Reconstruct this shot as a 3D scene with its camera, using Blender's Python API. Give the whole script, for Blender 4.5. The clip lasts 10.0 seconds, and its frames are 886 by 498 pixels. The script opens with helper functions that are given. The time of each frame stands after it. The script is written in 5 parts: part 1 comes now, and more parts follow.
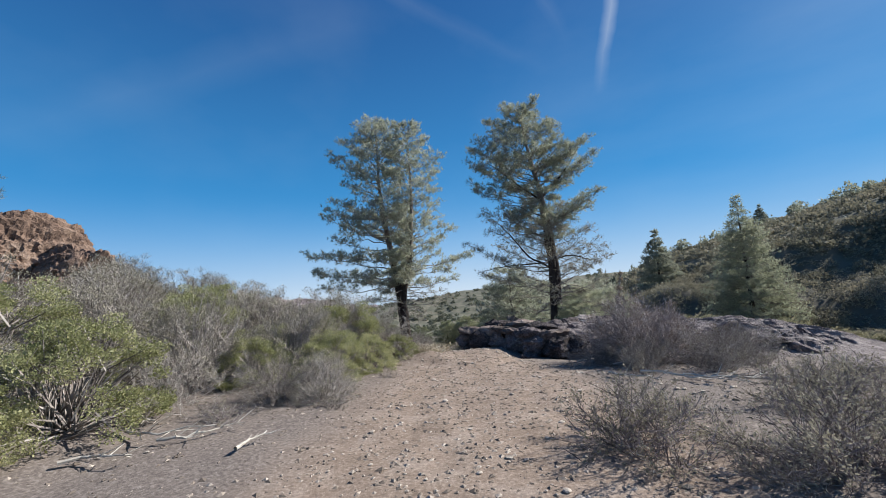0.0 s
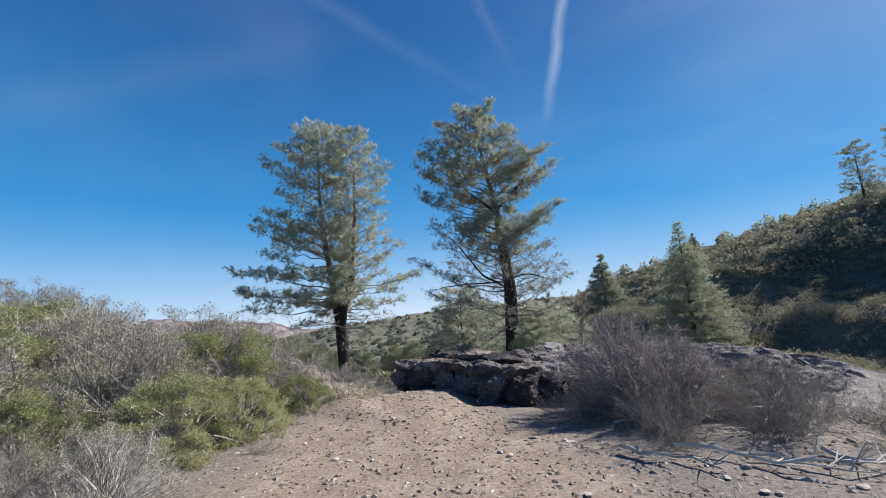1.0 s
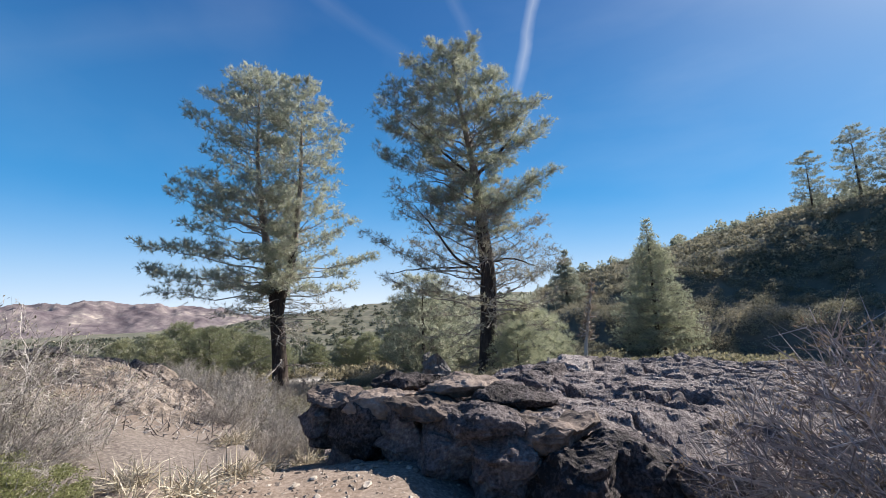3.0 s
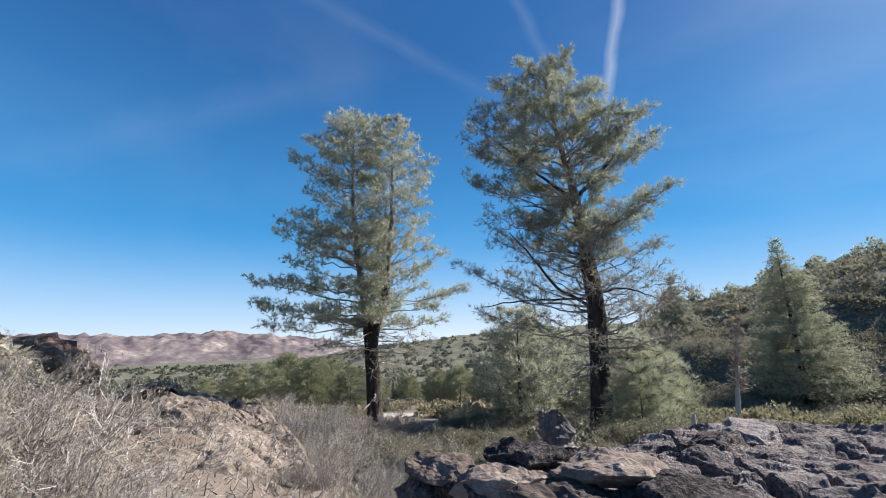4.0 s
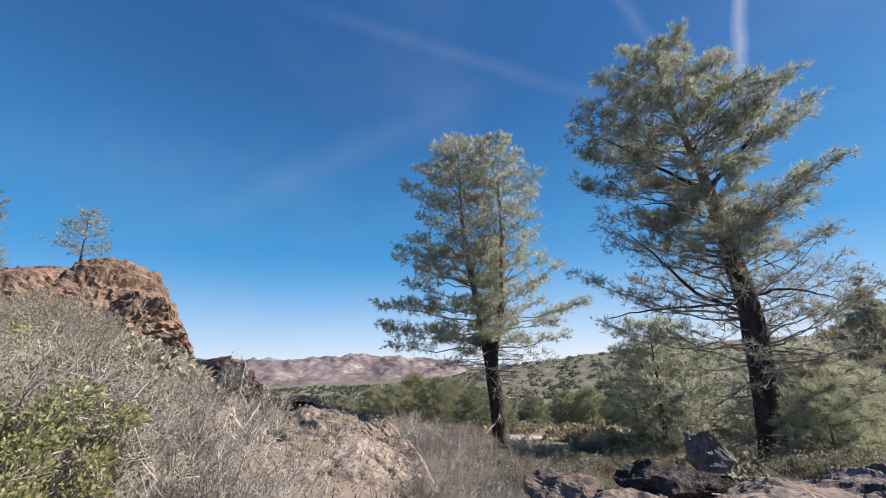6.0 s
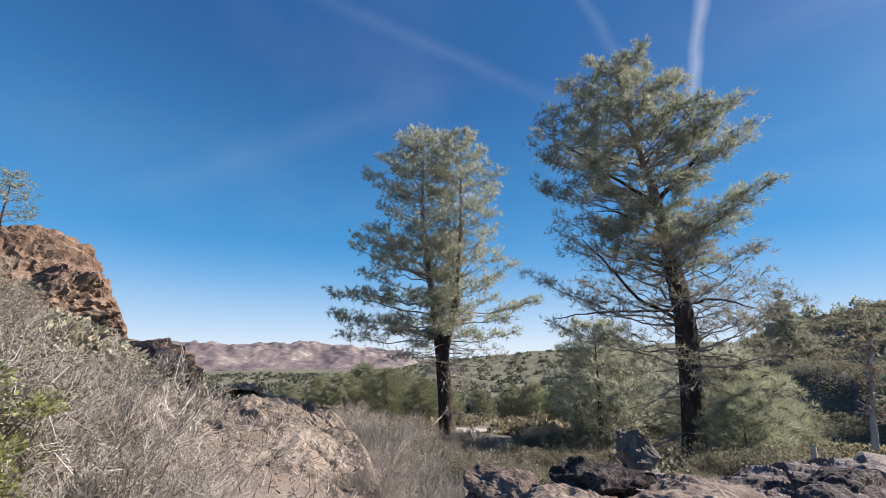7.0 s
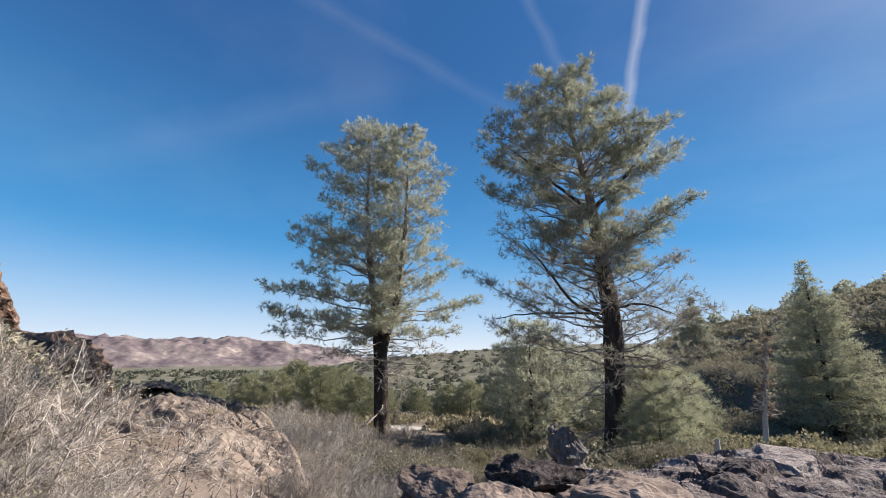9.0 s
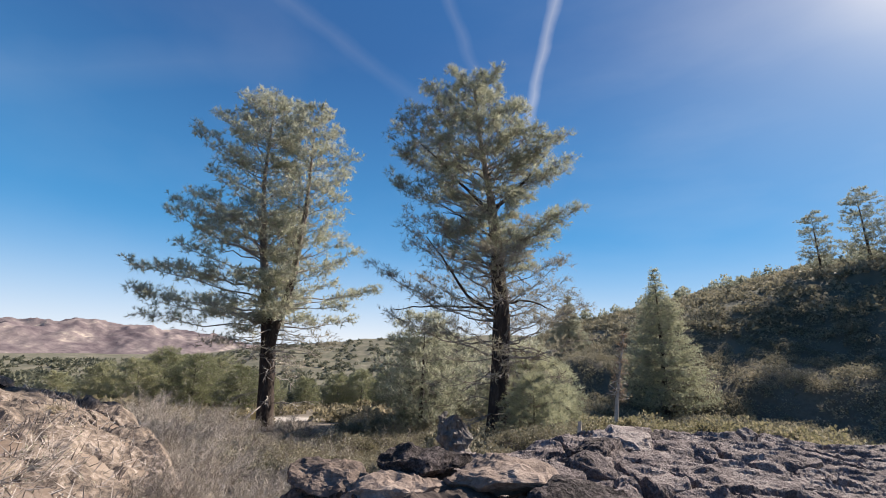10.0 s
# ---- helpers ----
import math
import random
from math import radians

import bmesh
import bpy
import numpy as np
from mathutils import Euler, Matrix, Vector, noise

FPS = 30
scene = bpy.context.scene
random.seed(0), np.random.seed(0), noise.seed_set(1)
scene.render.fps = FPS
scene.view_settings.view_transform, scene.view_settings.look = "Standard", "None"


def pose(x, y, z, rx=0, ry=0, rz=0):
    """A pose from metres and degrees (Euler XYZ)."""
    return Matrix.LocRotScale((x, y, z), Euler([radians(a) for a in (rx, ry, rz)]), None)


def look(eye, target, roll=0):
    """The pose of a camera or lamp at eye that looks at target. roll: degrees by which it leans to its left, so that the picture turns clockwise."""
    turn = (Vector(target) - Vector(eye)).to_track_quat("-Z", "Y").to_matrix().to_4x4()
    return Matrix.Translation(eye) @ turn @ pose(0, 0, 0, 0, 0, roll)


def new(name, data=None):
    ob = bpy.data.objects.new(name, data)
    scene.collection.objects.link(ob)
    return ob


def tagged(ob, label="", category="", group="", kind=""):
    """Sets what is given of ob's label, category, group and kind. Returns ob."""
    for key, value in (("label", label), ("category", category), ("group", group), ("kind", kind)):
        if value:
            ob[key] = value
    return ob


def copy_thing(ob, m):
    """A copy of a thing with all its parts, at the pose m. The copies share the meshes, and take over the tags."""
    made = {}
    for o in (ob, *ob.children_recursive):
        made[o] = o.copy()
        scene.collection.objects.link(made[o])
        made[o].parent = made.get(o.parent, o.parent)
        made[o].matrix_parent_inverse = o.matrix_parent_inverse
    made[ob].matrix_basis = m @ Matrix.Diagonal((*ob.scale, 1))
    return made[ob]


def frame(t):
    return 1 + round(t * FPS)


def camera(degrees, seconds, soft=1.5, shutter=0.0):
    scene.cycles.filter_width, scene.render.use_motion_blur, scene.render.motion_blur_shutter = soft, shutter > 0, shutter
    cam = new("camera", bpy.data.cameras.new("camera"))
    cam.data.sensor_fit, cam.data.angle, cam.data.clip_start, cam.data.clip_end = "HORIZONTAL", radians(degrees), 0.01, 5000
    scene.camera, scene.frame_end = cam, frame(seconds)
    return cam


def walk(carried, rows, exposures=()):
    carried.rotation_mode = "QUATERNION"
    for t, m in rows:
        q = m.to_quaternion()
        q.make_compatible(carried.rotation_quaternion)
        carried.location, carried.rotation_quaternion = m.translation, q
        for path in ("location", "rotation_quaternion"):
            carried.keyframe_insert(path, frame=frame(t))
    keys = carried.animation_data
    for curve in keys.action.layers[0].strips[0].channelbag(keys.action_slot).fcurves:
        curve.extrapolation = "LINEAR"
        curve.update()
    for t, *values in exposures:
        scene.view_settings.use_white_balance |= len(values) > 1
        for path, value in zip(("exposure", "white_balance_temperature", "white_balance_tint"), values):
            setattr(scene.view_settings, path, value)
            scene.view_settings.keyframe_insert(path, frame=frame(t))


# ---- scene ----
cam = camera(95.0, 10.0, 0.9)
walk(cam, [
    (0, pose(-0.000, -0.001, 1.601, 96.15, 4.07, -1.39)),
    (0.5, pose(0.244, 1.309, 1.533, 100.02, 1.81, -5.73)),
    (1, pose(0.501, 2.800, 1.549, 98.87, 3.82, -8.30)),
    (1.5, pose(0.718, 4.128, 1.544, 99.66, 2.78, -13.58)),
    (2, pose(0.924, 5.420, 1.485, 99.73, 2.35, -4.59)),
    (2.5, pose(1.105, 6.479, 1.515, 96.31, 3.57, -9.64)),
    (2.7, pose(1.169, 6.846, 1.488, 96.55, 1.79, -14.25)),
    (3.8, pose(0.921, 8.090, 1.718, 101.03, 3.19, -8.57)),
    (4, pose(0.996, 8.332, 1.690, 102.14, 1.50, -1.90)),
    (4.5, pose(1.107, 8.703, 1.625, 103.37, 0.75, -5.07)),
    (5, pose(1.101, 8.653, 1.656, 100.56, 1.49, -2.81)),
    (5.5, pose(1.080, 8.479, 1.618, 104.81, 3.90, 11.96)),
    (6, pose(1.115, 8.554, 1.565, 105.39, 2.28, 14.73)),
    (6.2, pose(1.127, 8.539, 1.591, 104.72, 2.04, 12.77)),
    (7.5, pose(1.147, 8.567, 1.604, 104.15, -0.03, 7.90)),
    (8, pose(1.111, 8.430, 1.657, 103.48, -2.18, 9.79)),
    (8.5, pose(1.110, 8.539, 1.628, 103.20, -2.55, 6.56)),
    (9, pose(1.109, 8.652, 1.593, 103.99, -0.60, -0.25)),
    (9.5, pose(1.034, 8.616, 1.601, 104.34, -3.26, -16.99)),
    (10, pose(1.037, 8.567, 1.635, 102.82, -1.48, -14.66)),
], [(0.0, 1.02, 6250, 8), (1.0, 1.12, 6200, 8), (2.5, 1.30, 6550, 10), (4.5, 1.30, 6450, 9), (6.0, 1.27, 6750, 12), (8.5, 1.25, 6800, 12), (10.0, 1.30, 7150, 14)])

SUN_AZ, SUN_EL = 74.0, 36.0          # degrees right of +y, degrees above the horizon


def heading(az, el):
    a, e = radians(az), radians(el)
    return Vector((math.sin(a) * math.cos(e), math.cos(a) * math.cos(e), math.sin(e)))


# ---- sky and sun ----
def build_sky():
    world = bpy.data.worlds.new("sky")
    world.use_nodes = True
    scene.world = world
    nt = world.node_tree
    n, l = nt.nodes, nt.links
    n.clear()
    out, bg = n.new("ShaderNodeOutputWorld"), n.new("ShaderNodeBackground")
    sky = n.new("ShaderNodeTexSky")
    sky.sky_type = "NISHITA"
    sky.sun_disc = False
    sky.sun_elevation, sky.sun_rotation = radians(SUN_EL), radians(SUN_AZ)
    sky.altitude, sky.air_density, sky.dust_density, sky.ozone_density = 300, 1.0, 0.06, 4.5
    bg.inputs["Strength"].default_value = 0.055
    tc = n.new("ShaderNodeTexCoord")

    def math_node(op, a, b=None, clamp=False):
        m = n.new("ShaderNodeMath")
        m.operation, m.use_clamp = op, clamp
        for i, v in enumerate((a, b)):
            if v is None:
                continue
            if isinstance(v, (int, float)):
                m.inputs[i].default_value = v
            else:
                l.new(v, m.inputs[i])
        return m.outputs[0]

    def dot(vec):
        d = n.new("ShaderNodeVectorMath")
        d.operation = "DOT_PRODUCT"
        l.new(tc.outputs["Generated"], d.inputs[0])
        d.inputs[1].default_value = vec
        return d.outputs["Value"]

    def noise_node(scale, detail, stretch):
        mp = n.new("ShaderNodeMapping")
        mp.inputs["Scale"].default_value = stretch
        l.new(tc.outputs["Generated"], mp.inputs["Vector"])
        t = n.new("ShaderNodeTexNoise")
        t.inputs["Scale"].default_value, t.inputs["Detail"].default_value = scale, detail
        l.new(mp.outputs[0], t.inputs["Vector"])
        return t.outputs["Fac"]

    fuzz = noise_node(9.0, 5.0, (1, 1, 1))
    total = None
    # vapour trails: an old wide one and thinner, fainter ones
    for a, b, width, low, power in (((30.9, 41.7), (26.9, 30.5), 0.017, 0.40, 0.24), ((-25.2, 43.8), (8.5, 33.5), 0.022, 0.40, 0.035),
                                    ((10.0, 50.0), (19.0, 36.0), 0.018, 0.5, 0.05), ((-40.0, 22.0), (-22.0, 31.0), 0.05, 0.2, 0.03)):
        va, vb = heading(*a), heading(*b)
        nrm = va.cross(vb).normalized()
        mid = (va + vb).normalized()
        off = math_node("ABSOLUTE", math_node("ADD", dot(nrm), math_node("MULTIPLY", math_node("SUBTRACT", fuzz, 0.5), 0.03)))
        band = math_node("SUBTRACT", 1.0, math_node("DIVIDE", off, width), True)
        near = math_node("MULTIPLY", math_node("SUBTRACT", dot(mid), 0.90), 10.0, True)
        above = math_node("MULTIPLY", math_node("SUBTRACT", dot(Vector((0, 0, 1))), low), 9.0, True)
        m = math_node("MULTIPLY", math_node("MULTIPLY", band, near), math_node("MULTIPLY", above, power))
        m = math_node("MULTIPLY", m, math_node("ADD", fuzz, 0.5))
        total = m if total is None else math_node("ADD", total, m)
    # thin high cirrus on the sunny side
    veil = noise_node(2.2, 6.0, (1.0, 1.6, 5.0))
    side = math_node("MULTIPLY", math_node("SUBTRACT", dot(heading(75, 28)), 0.55), 2.2, True)
    cir = math_node("MULTIPLY", math_node("MULTIPLY", math_node("SUBTRACT", veil, 0.42), 2.4, True), math_node("MULTIPLY", side, 0.08))
    total = math_node("ADD", total, cir, True)
    # faint wisps all over the upper sky
    wisp = noise_node(1.6, 7.0, (1.4, 0.8, 2.2))
    total = math_node("ADD", total, math_node("MULTIPLY", math_node("SUBTRACT", wisp, 0.5), 0.16, True), True)
    # the bright ring of sky round the sun
    ring = math_node("POWER", math_node("MAXIMUM", dot(heading(SUN_AZ, SUN_EL)), 0.0), 110.0)
    total = math_node("ADD", total, math_node("MULTIPLY", ring, 0.8), True)
    glow = math_node("POWER", math_node("MAXIMUM", dot(heading(SUN_AZ, SUN_EL)), 0.0), 14.0)
    total = math_node("ADD", total, math_node("MULTIPLY", glow, 0.22), True)
    # bright haze low over the horizon
    up = dot(Vector((0, 0, 1)))
    low = math_node("POWER", math_node("SUBTRACT", 1.0, math_node("DIVIDE", math_node("ABSOLUTE", up), 0.26), True), 1.9)
    mix0 = n.new("ShaderNodeMix")
    mix0.data_type = "RGBA"
    l.new(math_node("MULTIPLY", low, 0.97), mix0.inputs[0])
    tint = n.new("ShaderNodeMix")
    tint.data_type, tint.blend_type = "RGBA", "MULTIPLY"
    tint.inputs[0].default_value = 1.0
    l.new(sky.outputs[0], tint.inputs[6])
    tint.inputs[7].default_value = (0.44, 0.84, 1.0, 1)
    even = n.new("ShaderNodeMix")
    even.data_type = "RGBA"
    even.inputs[0].default_value = 0.6
    l.new(tint.outputs[2], even.inputs[6])
    even.inputs[7].default_value = (0.20, 1.02, 3.2, 1)
    # clear azure between the haze and the deep blue overhead
    azure = n.new("ShaderNodeMix")
    azure.data_type = "RGBA"
    l.new(math_node("MULTIPLY", math_node("POWER", math_node("SUBTRACT", 1.0, math_node("DIVIDE", math_node("ABSOLUTE", up), 0.62), True), 1.35), 0.92), azure.inputs[0])
    l.new(even.outputs[2], azure.inputs[6])
    azure.inputs[7].default_value = (0.65, 3.65, 7.4, 1)
    l.new(azure.outputs[2], mix0.inputs[6])
    mix0.inputs[7].default_value = (5.8, 6.7, 7.7, 1)
    mix = n.new("ShaderNodeMix")
    mix.data_type = "RGBA"
    l.new(total, mix.inputs[0])
    l.new(mix0.outputs[2], mix.inputs[6])
    mix.inputs[7].default_value = (8.0, 8.3, 8.8, 1)
    l.new(mix.outputs[2], bg.inputs["Color"])
    l.new(bg.outputs[0], out.inputs["Surface"])


build_sky()
sun_data = bpy.data.lights.new("sun", "SUN")
sun_data.energy, sun_data.angle, sun_data.color = 4.4, radians(0.53), (1.0, 0.95, 0.87)
sun = new("sun", sun_data)
sun.matrix_world = look(heading(SUN_AZ, SUN_EL) * 300, (0, 0, 0))


# ---- materials ----
def ramp_material(name, stops, scale=4.0, detail=8.0, rough=0.9, bump=0.3, bump_scale=25.0, fine=0.35, random_mix=0.0, spec=0.2, translucent=0.0, stretch=(1, 1, 1), shift=0.25, distance=0.02):
    """Two scales of colour noise through a ramp, with a bump of its own and an optional change from piece to piece."""
    m = bpy.data.materials.new(name)
    m.use_nodes = True
    nt = m.node_tree
    n, l = nt.nodes, nt.links
    bsdf = n["Principled BSDF"]
    out = n["Material Output"]
    tc = n.new("ShaderNodeTexCoord")
    mp = n.new("ShaderNodeMapping")
    mp.inputs["Scale"].default_value = stretch
    l.new(tc.outputs["Object"], mp.inputs["Vector"])

    def tex(s, d):
        t = n.new("ShaderNodeTexNoise")
        t.inputs["Scale"].default_value, t.inputs["Detail"].default_value, t.inputs["Roughness"].default_value = s, d, 0.65
        l.new(mp.outputs[0], t.inputs["Vector"])
        return t.outputs["Fac"]

    a, b = tex(scale, detail), tex(bump_scale, 6.0)
    mix = n.new("ShaderNodeMath")
    mix.operation = "MULTIPLY_ADD"
    l.new(b, mix.inputs[0])
    mix.inputs[1].default_value = fine
    sub = n.new("ShaderNodeMath")
    sub.operation = "MULTIPLY_ADD"
    l.new(a, sub.inputs[0])
    sub.inputs[1].default_value, sub.inputs[2].default_value = 1.0 - fine * 0.5, -fine * 0.25
    l.new(sub.outputs[0], mix.inputs[2])
    fac = mix.outputs[0]
    if random_mix:
        geo = n.new("ShaderNodeNewGeometry")
        info = n.new("ShaderNodeObjectInfo")
        add = n.new("ShaderNodeMath")
        add.operation = "MULTIPLY_ADD"
        l.new(geo.outputs["Random Per Island"], add.inputs[0])
        add.inputs[1].default_value, add.inputs[2].default_value = random_mix, -random_mix * 0.5 - shift * 0.5
        add2 = n.new("ShaderNodeMath")
        add2.operation = "MULTIPLY_ADD"
        l.new(info.outputs["Random"], add2.inputs[0])
        add2.inputs[1].default_value = shift
        l.new(add.outputs[0], add2.inputs[2])
        add3 = n.new("ShaderNodeMath")
        l.new(add2.outputs[0], add3.inputs[0])
        l.new(fac, add3.inputs[1])
        fac = add3.outputs[0]
    ramp = n.new("ShaderNodeValToRGB")
    el = ramp.color_ramp.elements
    while len(el) < len(stops):
        el.new(0.5)
    for e, (p, c) in zip(el, stops):
        e.position, e.color = p, (*c, 1)
    l.new(fac, ramp.inputs[0])
    l.new(ramp.outputs[0], bsdf.inputs["Base Color"])
    bsdf.inputs["Roughness"].default_value = rough
    bsdf.inputs["Specular IOR Level"].default_value = spec
    if bump:
        bp = n.new("ShaderNodeBump")
        bp.inputs["Strength"].default_value, bp.inputs["Distance"].default_value = bump, distance
        l.new(mix.outputs[0], bp.inputs["Height"])
        l.new(bp.outputs[0], bsdf.inputs["Normal"])
    if translucent:
        tr = n.new("ShaderNodeBsdfTranslucent")
        l.new(ramp.outputs[0], tr.inputs["Color"])
        ms = n.new("ShaderNodeMixShader")
        ms.inputs[0].default_value = translucent
        l.new(bsdf.outputs[0], ms.inputs[1])
        l.new(tr.outputs[0], ms.inputs[2])
        l.new(ms.outputs[0], out.inputs["Surface"])
    return m


def ground_material():
    """Soil that goes from tan gravelly trail to red clay, brush litter, a floor darkened as shade under the brush, and
    far woodland by the mesh's own soil maps.
    """
    m = bpy.data.materials.new("soil")
    m.use_nodes = True
    nt = m.node_tree
    n, l = nt.nodes, nt.links
    bsdf = n["Principled BSDF"]
    tc = n.new("ShaderNodeTexCoord")

    def tex(s, d, kind="ShaderNodeTexNoise"):
        t = n.new(kind)
        t.inputs["Scale"].default_value = s
        if kind == "ShaderNodeTexNoise":
            t.inputs["Detail"].default_value = d
            t.inputs["Roughness"].default_value = 0.7
        l.new(tc.outputs["Object"], t.inputs["Vector"])
        return t

    def ramp(src, stops):
        r = n.new("ShaderNodeValToRGB")
        el = r.color_ramp.elements
        while len(el) < len(stops):
            el.new(0.5)
        for e, (p, c) in zip(el, stops):
            e.position, e.color = p, (*c, 1)
        l.new(src, r.inputs[0])
        return r.outputs[0]

    def attr(name):
        a = n.new("ShaderNodeAttribute")
        a.attribute_name = name
        return a.outputs["Fac"]

    def blend(fac, a, b):
        x = n.new("ShaderNodeMix")
        x.data_type = "RGBA"
        l.new(fac, x.inputs[0])
        l.new(a, x.inputs[6])
        l.new(b, x.inputs[7])
        return x.outputs[2]

    grit, mid, big = tex(26.0, 10), tex(1.7, 10), tex(0.05, 10)
    trail = ramp(grit.outputs["Fac"], ((0.32, (0.085, 0.062, 0.048)), (0.5, (0.22, 0.162, 0.124)), (0.66, (0.42, 0.335, 0.27))))
    worn = ramp(mid.outputs["Fac"], ((0.36, (0.135, 0.10, 0.077)), (0.5, (0.225, 0.170, 0.135)), (0.62, (0.32, 0.262, 0.222))))
    half = n.new("ShaderNodeValue")
    half.outputs[0].default_value = 0.45
    trail = blend(half.outputs[0], trail, worn)
    clay = ramp(mid.outputs["Fac"], ((0.3, (0.11, 0.085, 0.068)), (0.5, (0.18, 0.136, 0.108)), (0.7, (0.26, 0.215, 0.18))))
    litter = ramp(grit.outputs["Fac"], ((0.3, (0.070, 0.056, 0.050)), (0.52, (0.165, 0.136, 0.120)), (0.72, (0.30, 0.258, 0.230))))
    # shade between the bushes of the hollow, put into the ground colour
    brush_shade = ramp(mid.outputs["Fac"], ((0.35, (0.075, 0.062, 0.048)), (0.6, (0.165, 0.138, 0.108))))
    woods = ramp(big.outputs["Fac"], ((0.32, (0.080, 0.080, 0.058)), (0.5, (0.125, 0.120, 0.088)), (0.66, (0.20, 0.178, 0.135))))
    col = blend(attr("trail"), litter, trail)
    col = blend(attr("brush_shade"), col, brush_shade)
    col = blend(attr("clay"), col, clay)
    col = blend(attr("woods"), col, woods)
    chalk = ramp(mid.outputs["Fac"], ((0.35, (0.30, 0.265, 0.235)), (0.6, (0.43, 0.39, 0.35))))
    col = blend(attr("chalk"), col, chalk)
    l.new(col, bsdf.inputs["Base Color"])
    bsdf.inputs["Roughness"].default_value = 0.95
    bsdf.inputs["Specular IOR Level"].default_value = 0.15
    add = n.new("ShaderNodeMath")
    add.operation = "SUBTRACT"
    l.new(grit.outputs["Fac"], add.inputs[0])
    add.inputs[1].default_value = 0.0
    bp = n.new("ShaderNodeBump")
    bp.inputs["Strength"].default_value, bp.inputs["Distance"].default_value = 0.4, 0.02
    l.new(add.outputs[0], bp.inputs["Height"])
    l.new(bp.outputs[0], bsdf.inputs["Normal"])
    return m


SOIL = ground_material()
ROCK = ramp_material("volcanic_rock", ((0.33, (0.031, 0.026, 0.026)), (0.46, (0.104, 0.085, 0.085)), (0.58, (0.182, 0.150, 0.147)), (0.74, (0.34, 0.297, 0.28))), 2.6, 10, 0.92, 1.0, 26, 0.75, distance=0.07, random_mix=0.10)
RED_ROCK = ramp_material("red_rock", ((0.32, (0.060, 0.047, 0.042)), (0.46, (0.155, 0.119, 0.102)), (0.60, (0.25, 0.195, 0.165)), (0.75, (0.38, 0.325, 0.285))), 1.9, 10, 0.92, 0.9, 18, 0.5, distance=0.04, random_mix=0.16)
BANK = ramp_material("bank_clay", ((0.34, (0.045, 0.038, 0.034)), (0.45, (0.115, 0.094, 0.081)), (0.55, (0.185, 0.146, 0.120)), (0.68, (0.32, 0.270, 0.235))), 0.9, 12, 0.95, 1.0, 12, 0.8, distance=0.05)
CLIFF_ROCK = ramp_material("cliff_rock", ((0.30, (0.070, 0.046, 0.035)), (0.46, (0.140, 0.092, 0.070)), (0.58, (0.205, 0.140, 0.106)), (0.74, (0.31, 0.245, 0.20))), 0.22, 10, 0.92, 0.9, 1.6, 0.5, distance=0.5)
STONE_GREY = ramp_material("grey_lichen_rock", ((0.28, (0.06, 0.052, 0.047)), (0.5, (0.155, 0.137, 0.124)), (0.74, (0.33, 0.305, 0.275))), 4, 10, 0.92, 0.9, 24, 0.5, distance=0.05)
STONE = ramp_material("trail_stone", ((0.25, (0.13, 0.104, 0.085)), (0.5, (0.245, 0.200, 0.163)), (0.75, (0.42, 0.36, 0.305))), 6, 6, 0.9, 0.4, 60, 0.4, random_mix=0.55)
BARK = ramp_material("pine_bark", ((0.30, (0.016, 0.012, 0.011)), (0.5, (0.046, 0.035, 0.031)), (0.7, (0.105, 0.083, 0.072))), 5, 8, 0.95, 1.0, 16, 0.5, stretch=(1, 1, 0.22), distance=0.06)
# greyer bark of the upper stems, its colour lightened for the sun on them
LIT_UPPER_BARK = ramp_material("lit_upper_bark", ((0.30, (0.060, 0.048, 0.041)), (0.5, (0.165, 0.138, 0.120)), (0.7, (0.30, 0.262, 0.232))), 5, 8, 0.95, 0.9, 16, 0.5, stretch=(1, 1, 0.3), distance=0.05)
LIMB = ramp_material("pine_limb", ((0.3, (0.10, 0.083, 0.072)), (0.5, (0.25, 0.22, 0.20)), (0.72, (0.44, 0.41, 0.38))), 3, 6, 0.95, 0.4, 30, 0.4, random_mix=0.2)
NEEDLE = ramp_material("pine_needles", ((0.12, (0.145, 0.165, 0.110)), (0.40, (0.30, 0.318, 0.230)), (0.62, (0.44, 0.445, 0.34)), (0.88, (0.61, 0.60, 0.49))), 0.55, 4, 0.6, 0, 4.0, 0.3, random_mix=0.6, spec=0.35, translucent=0.5)
NEEDLE_GREEN = ramp_material("valley_pine_needles", ((0.12, (0.10, 0.115, 0.062)), (0.40, (0.20, 0.215, 0.12)), (0.62, (0.30, 0.305, 0.18)), (0.88, (0.42, 0.41, 0.27))), 0.5, 4, 0.6, 0, 4.0, 0.3, random_mix=0.5, spec=0.35, translucent=0.4)
NEEDLE_PALE = ramp_material("young_pine_needles", ((0.15, (0.175, 0.192, 0.128)), (0.45, (0.315, 0.328, 0.222)), (0.85, (0.475, 0.475, 0.345))), 0.8, 4, 0.6, 0, 4.0, 0.3, random_mix=0.4, spec=0.35, translucent=0.5)
NEEDLE_DARK = ramp_material("dark_conifer_needles", ((0.15, (0.15, 0.165, 0.125)), (0.45, (0.26, 0.275, 0.21)), (0.85, (0.40, 0.40, 0.31))), 0.3, 4, 0.6, 0, 2.0, 0.3, random_mix=0.45, spec=0.3, translucent=0.5)
NEEDLE_FAR = ramp_material("far_woods_needles", ((0.15, (0.080, 0.086, 0.062)), (0.45, (0.130, 0.136, 0.098)), (0.85, (0.195, 0.195, 0.145))), 0.05, 4, 0.7, 0, 0.4, 0.4, random_mix=0.4, spec=0.2, translucent=0.4)
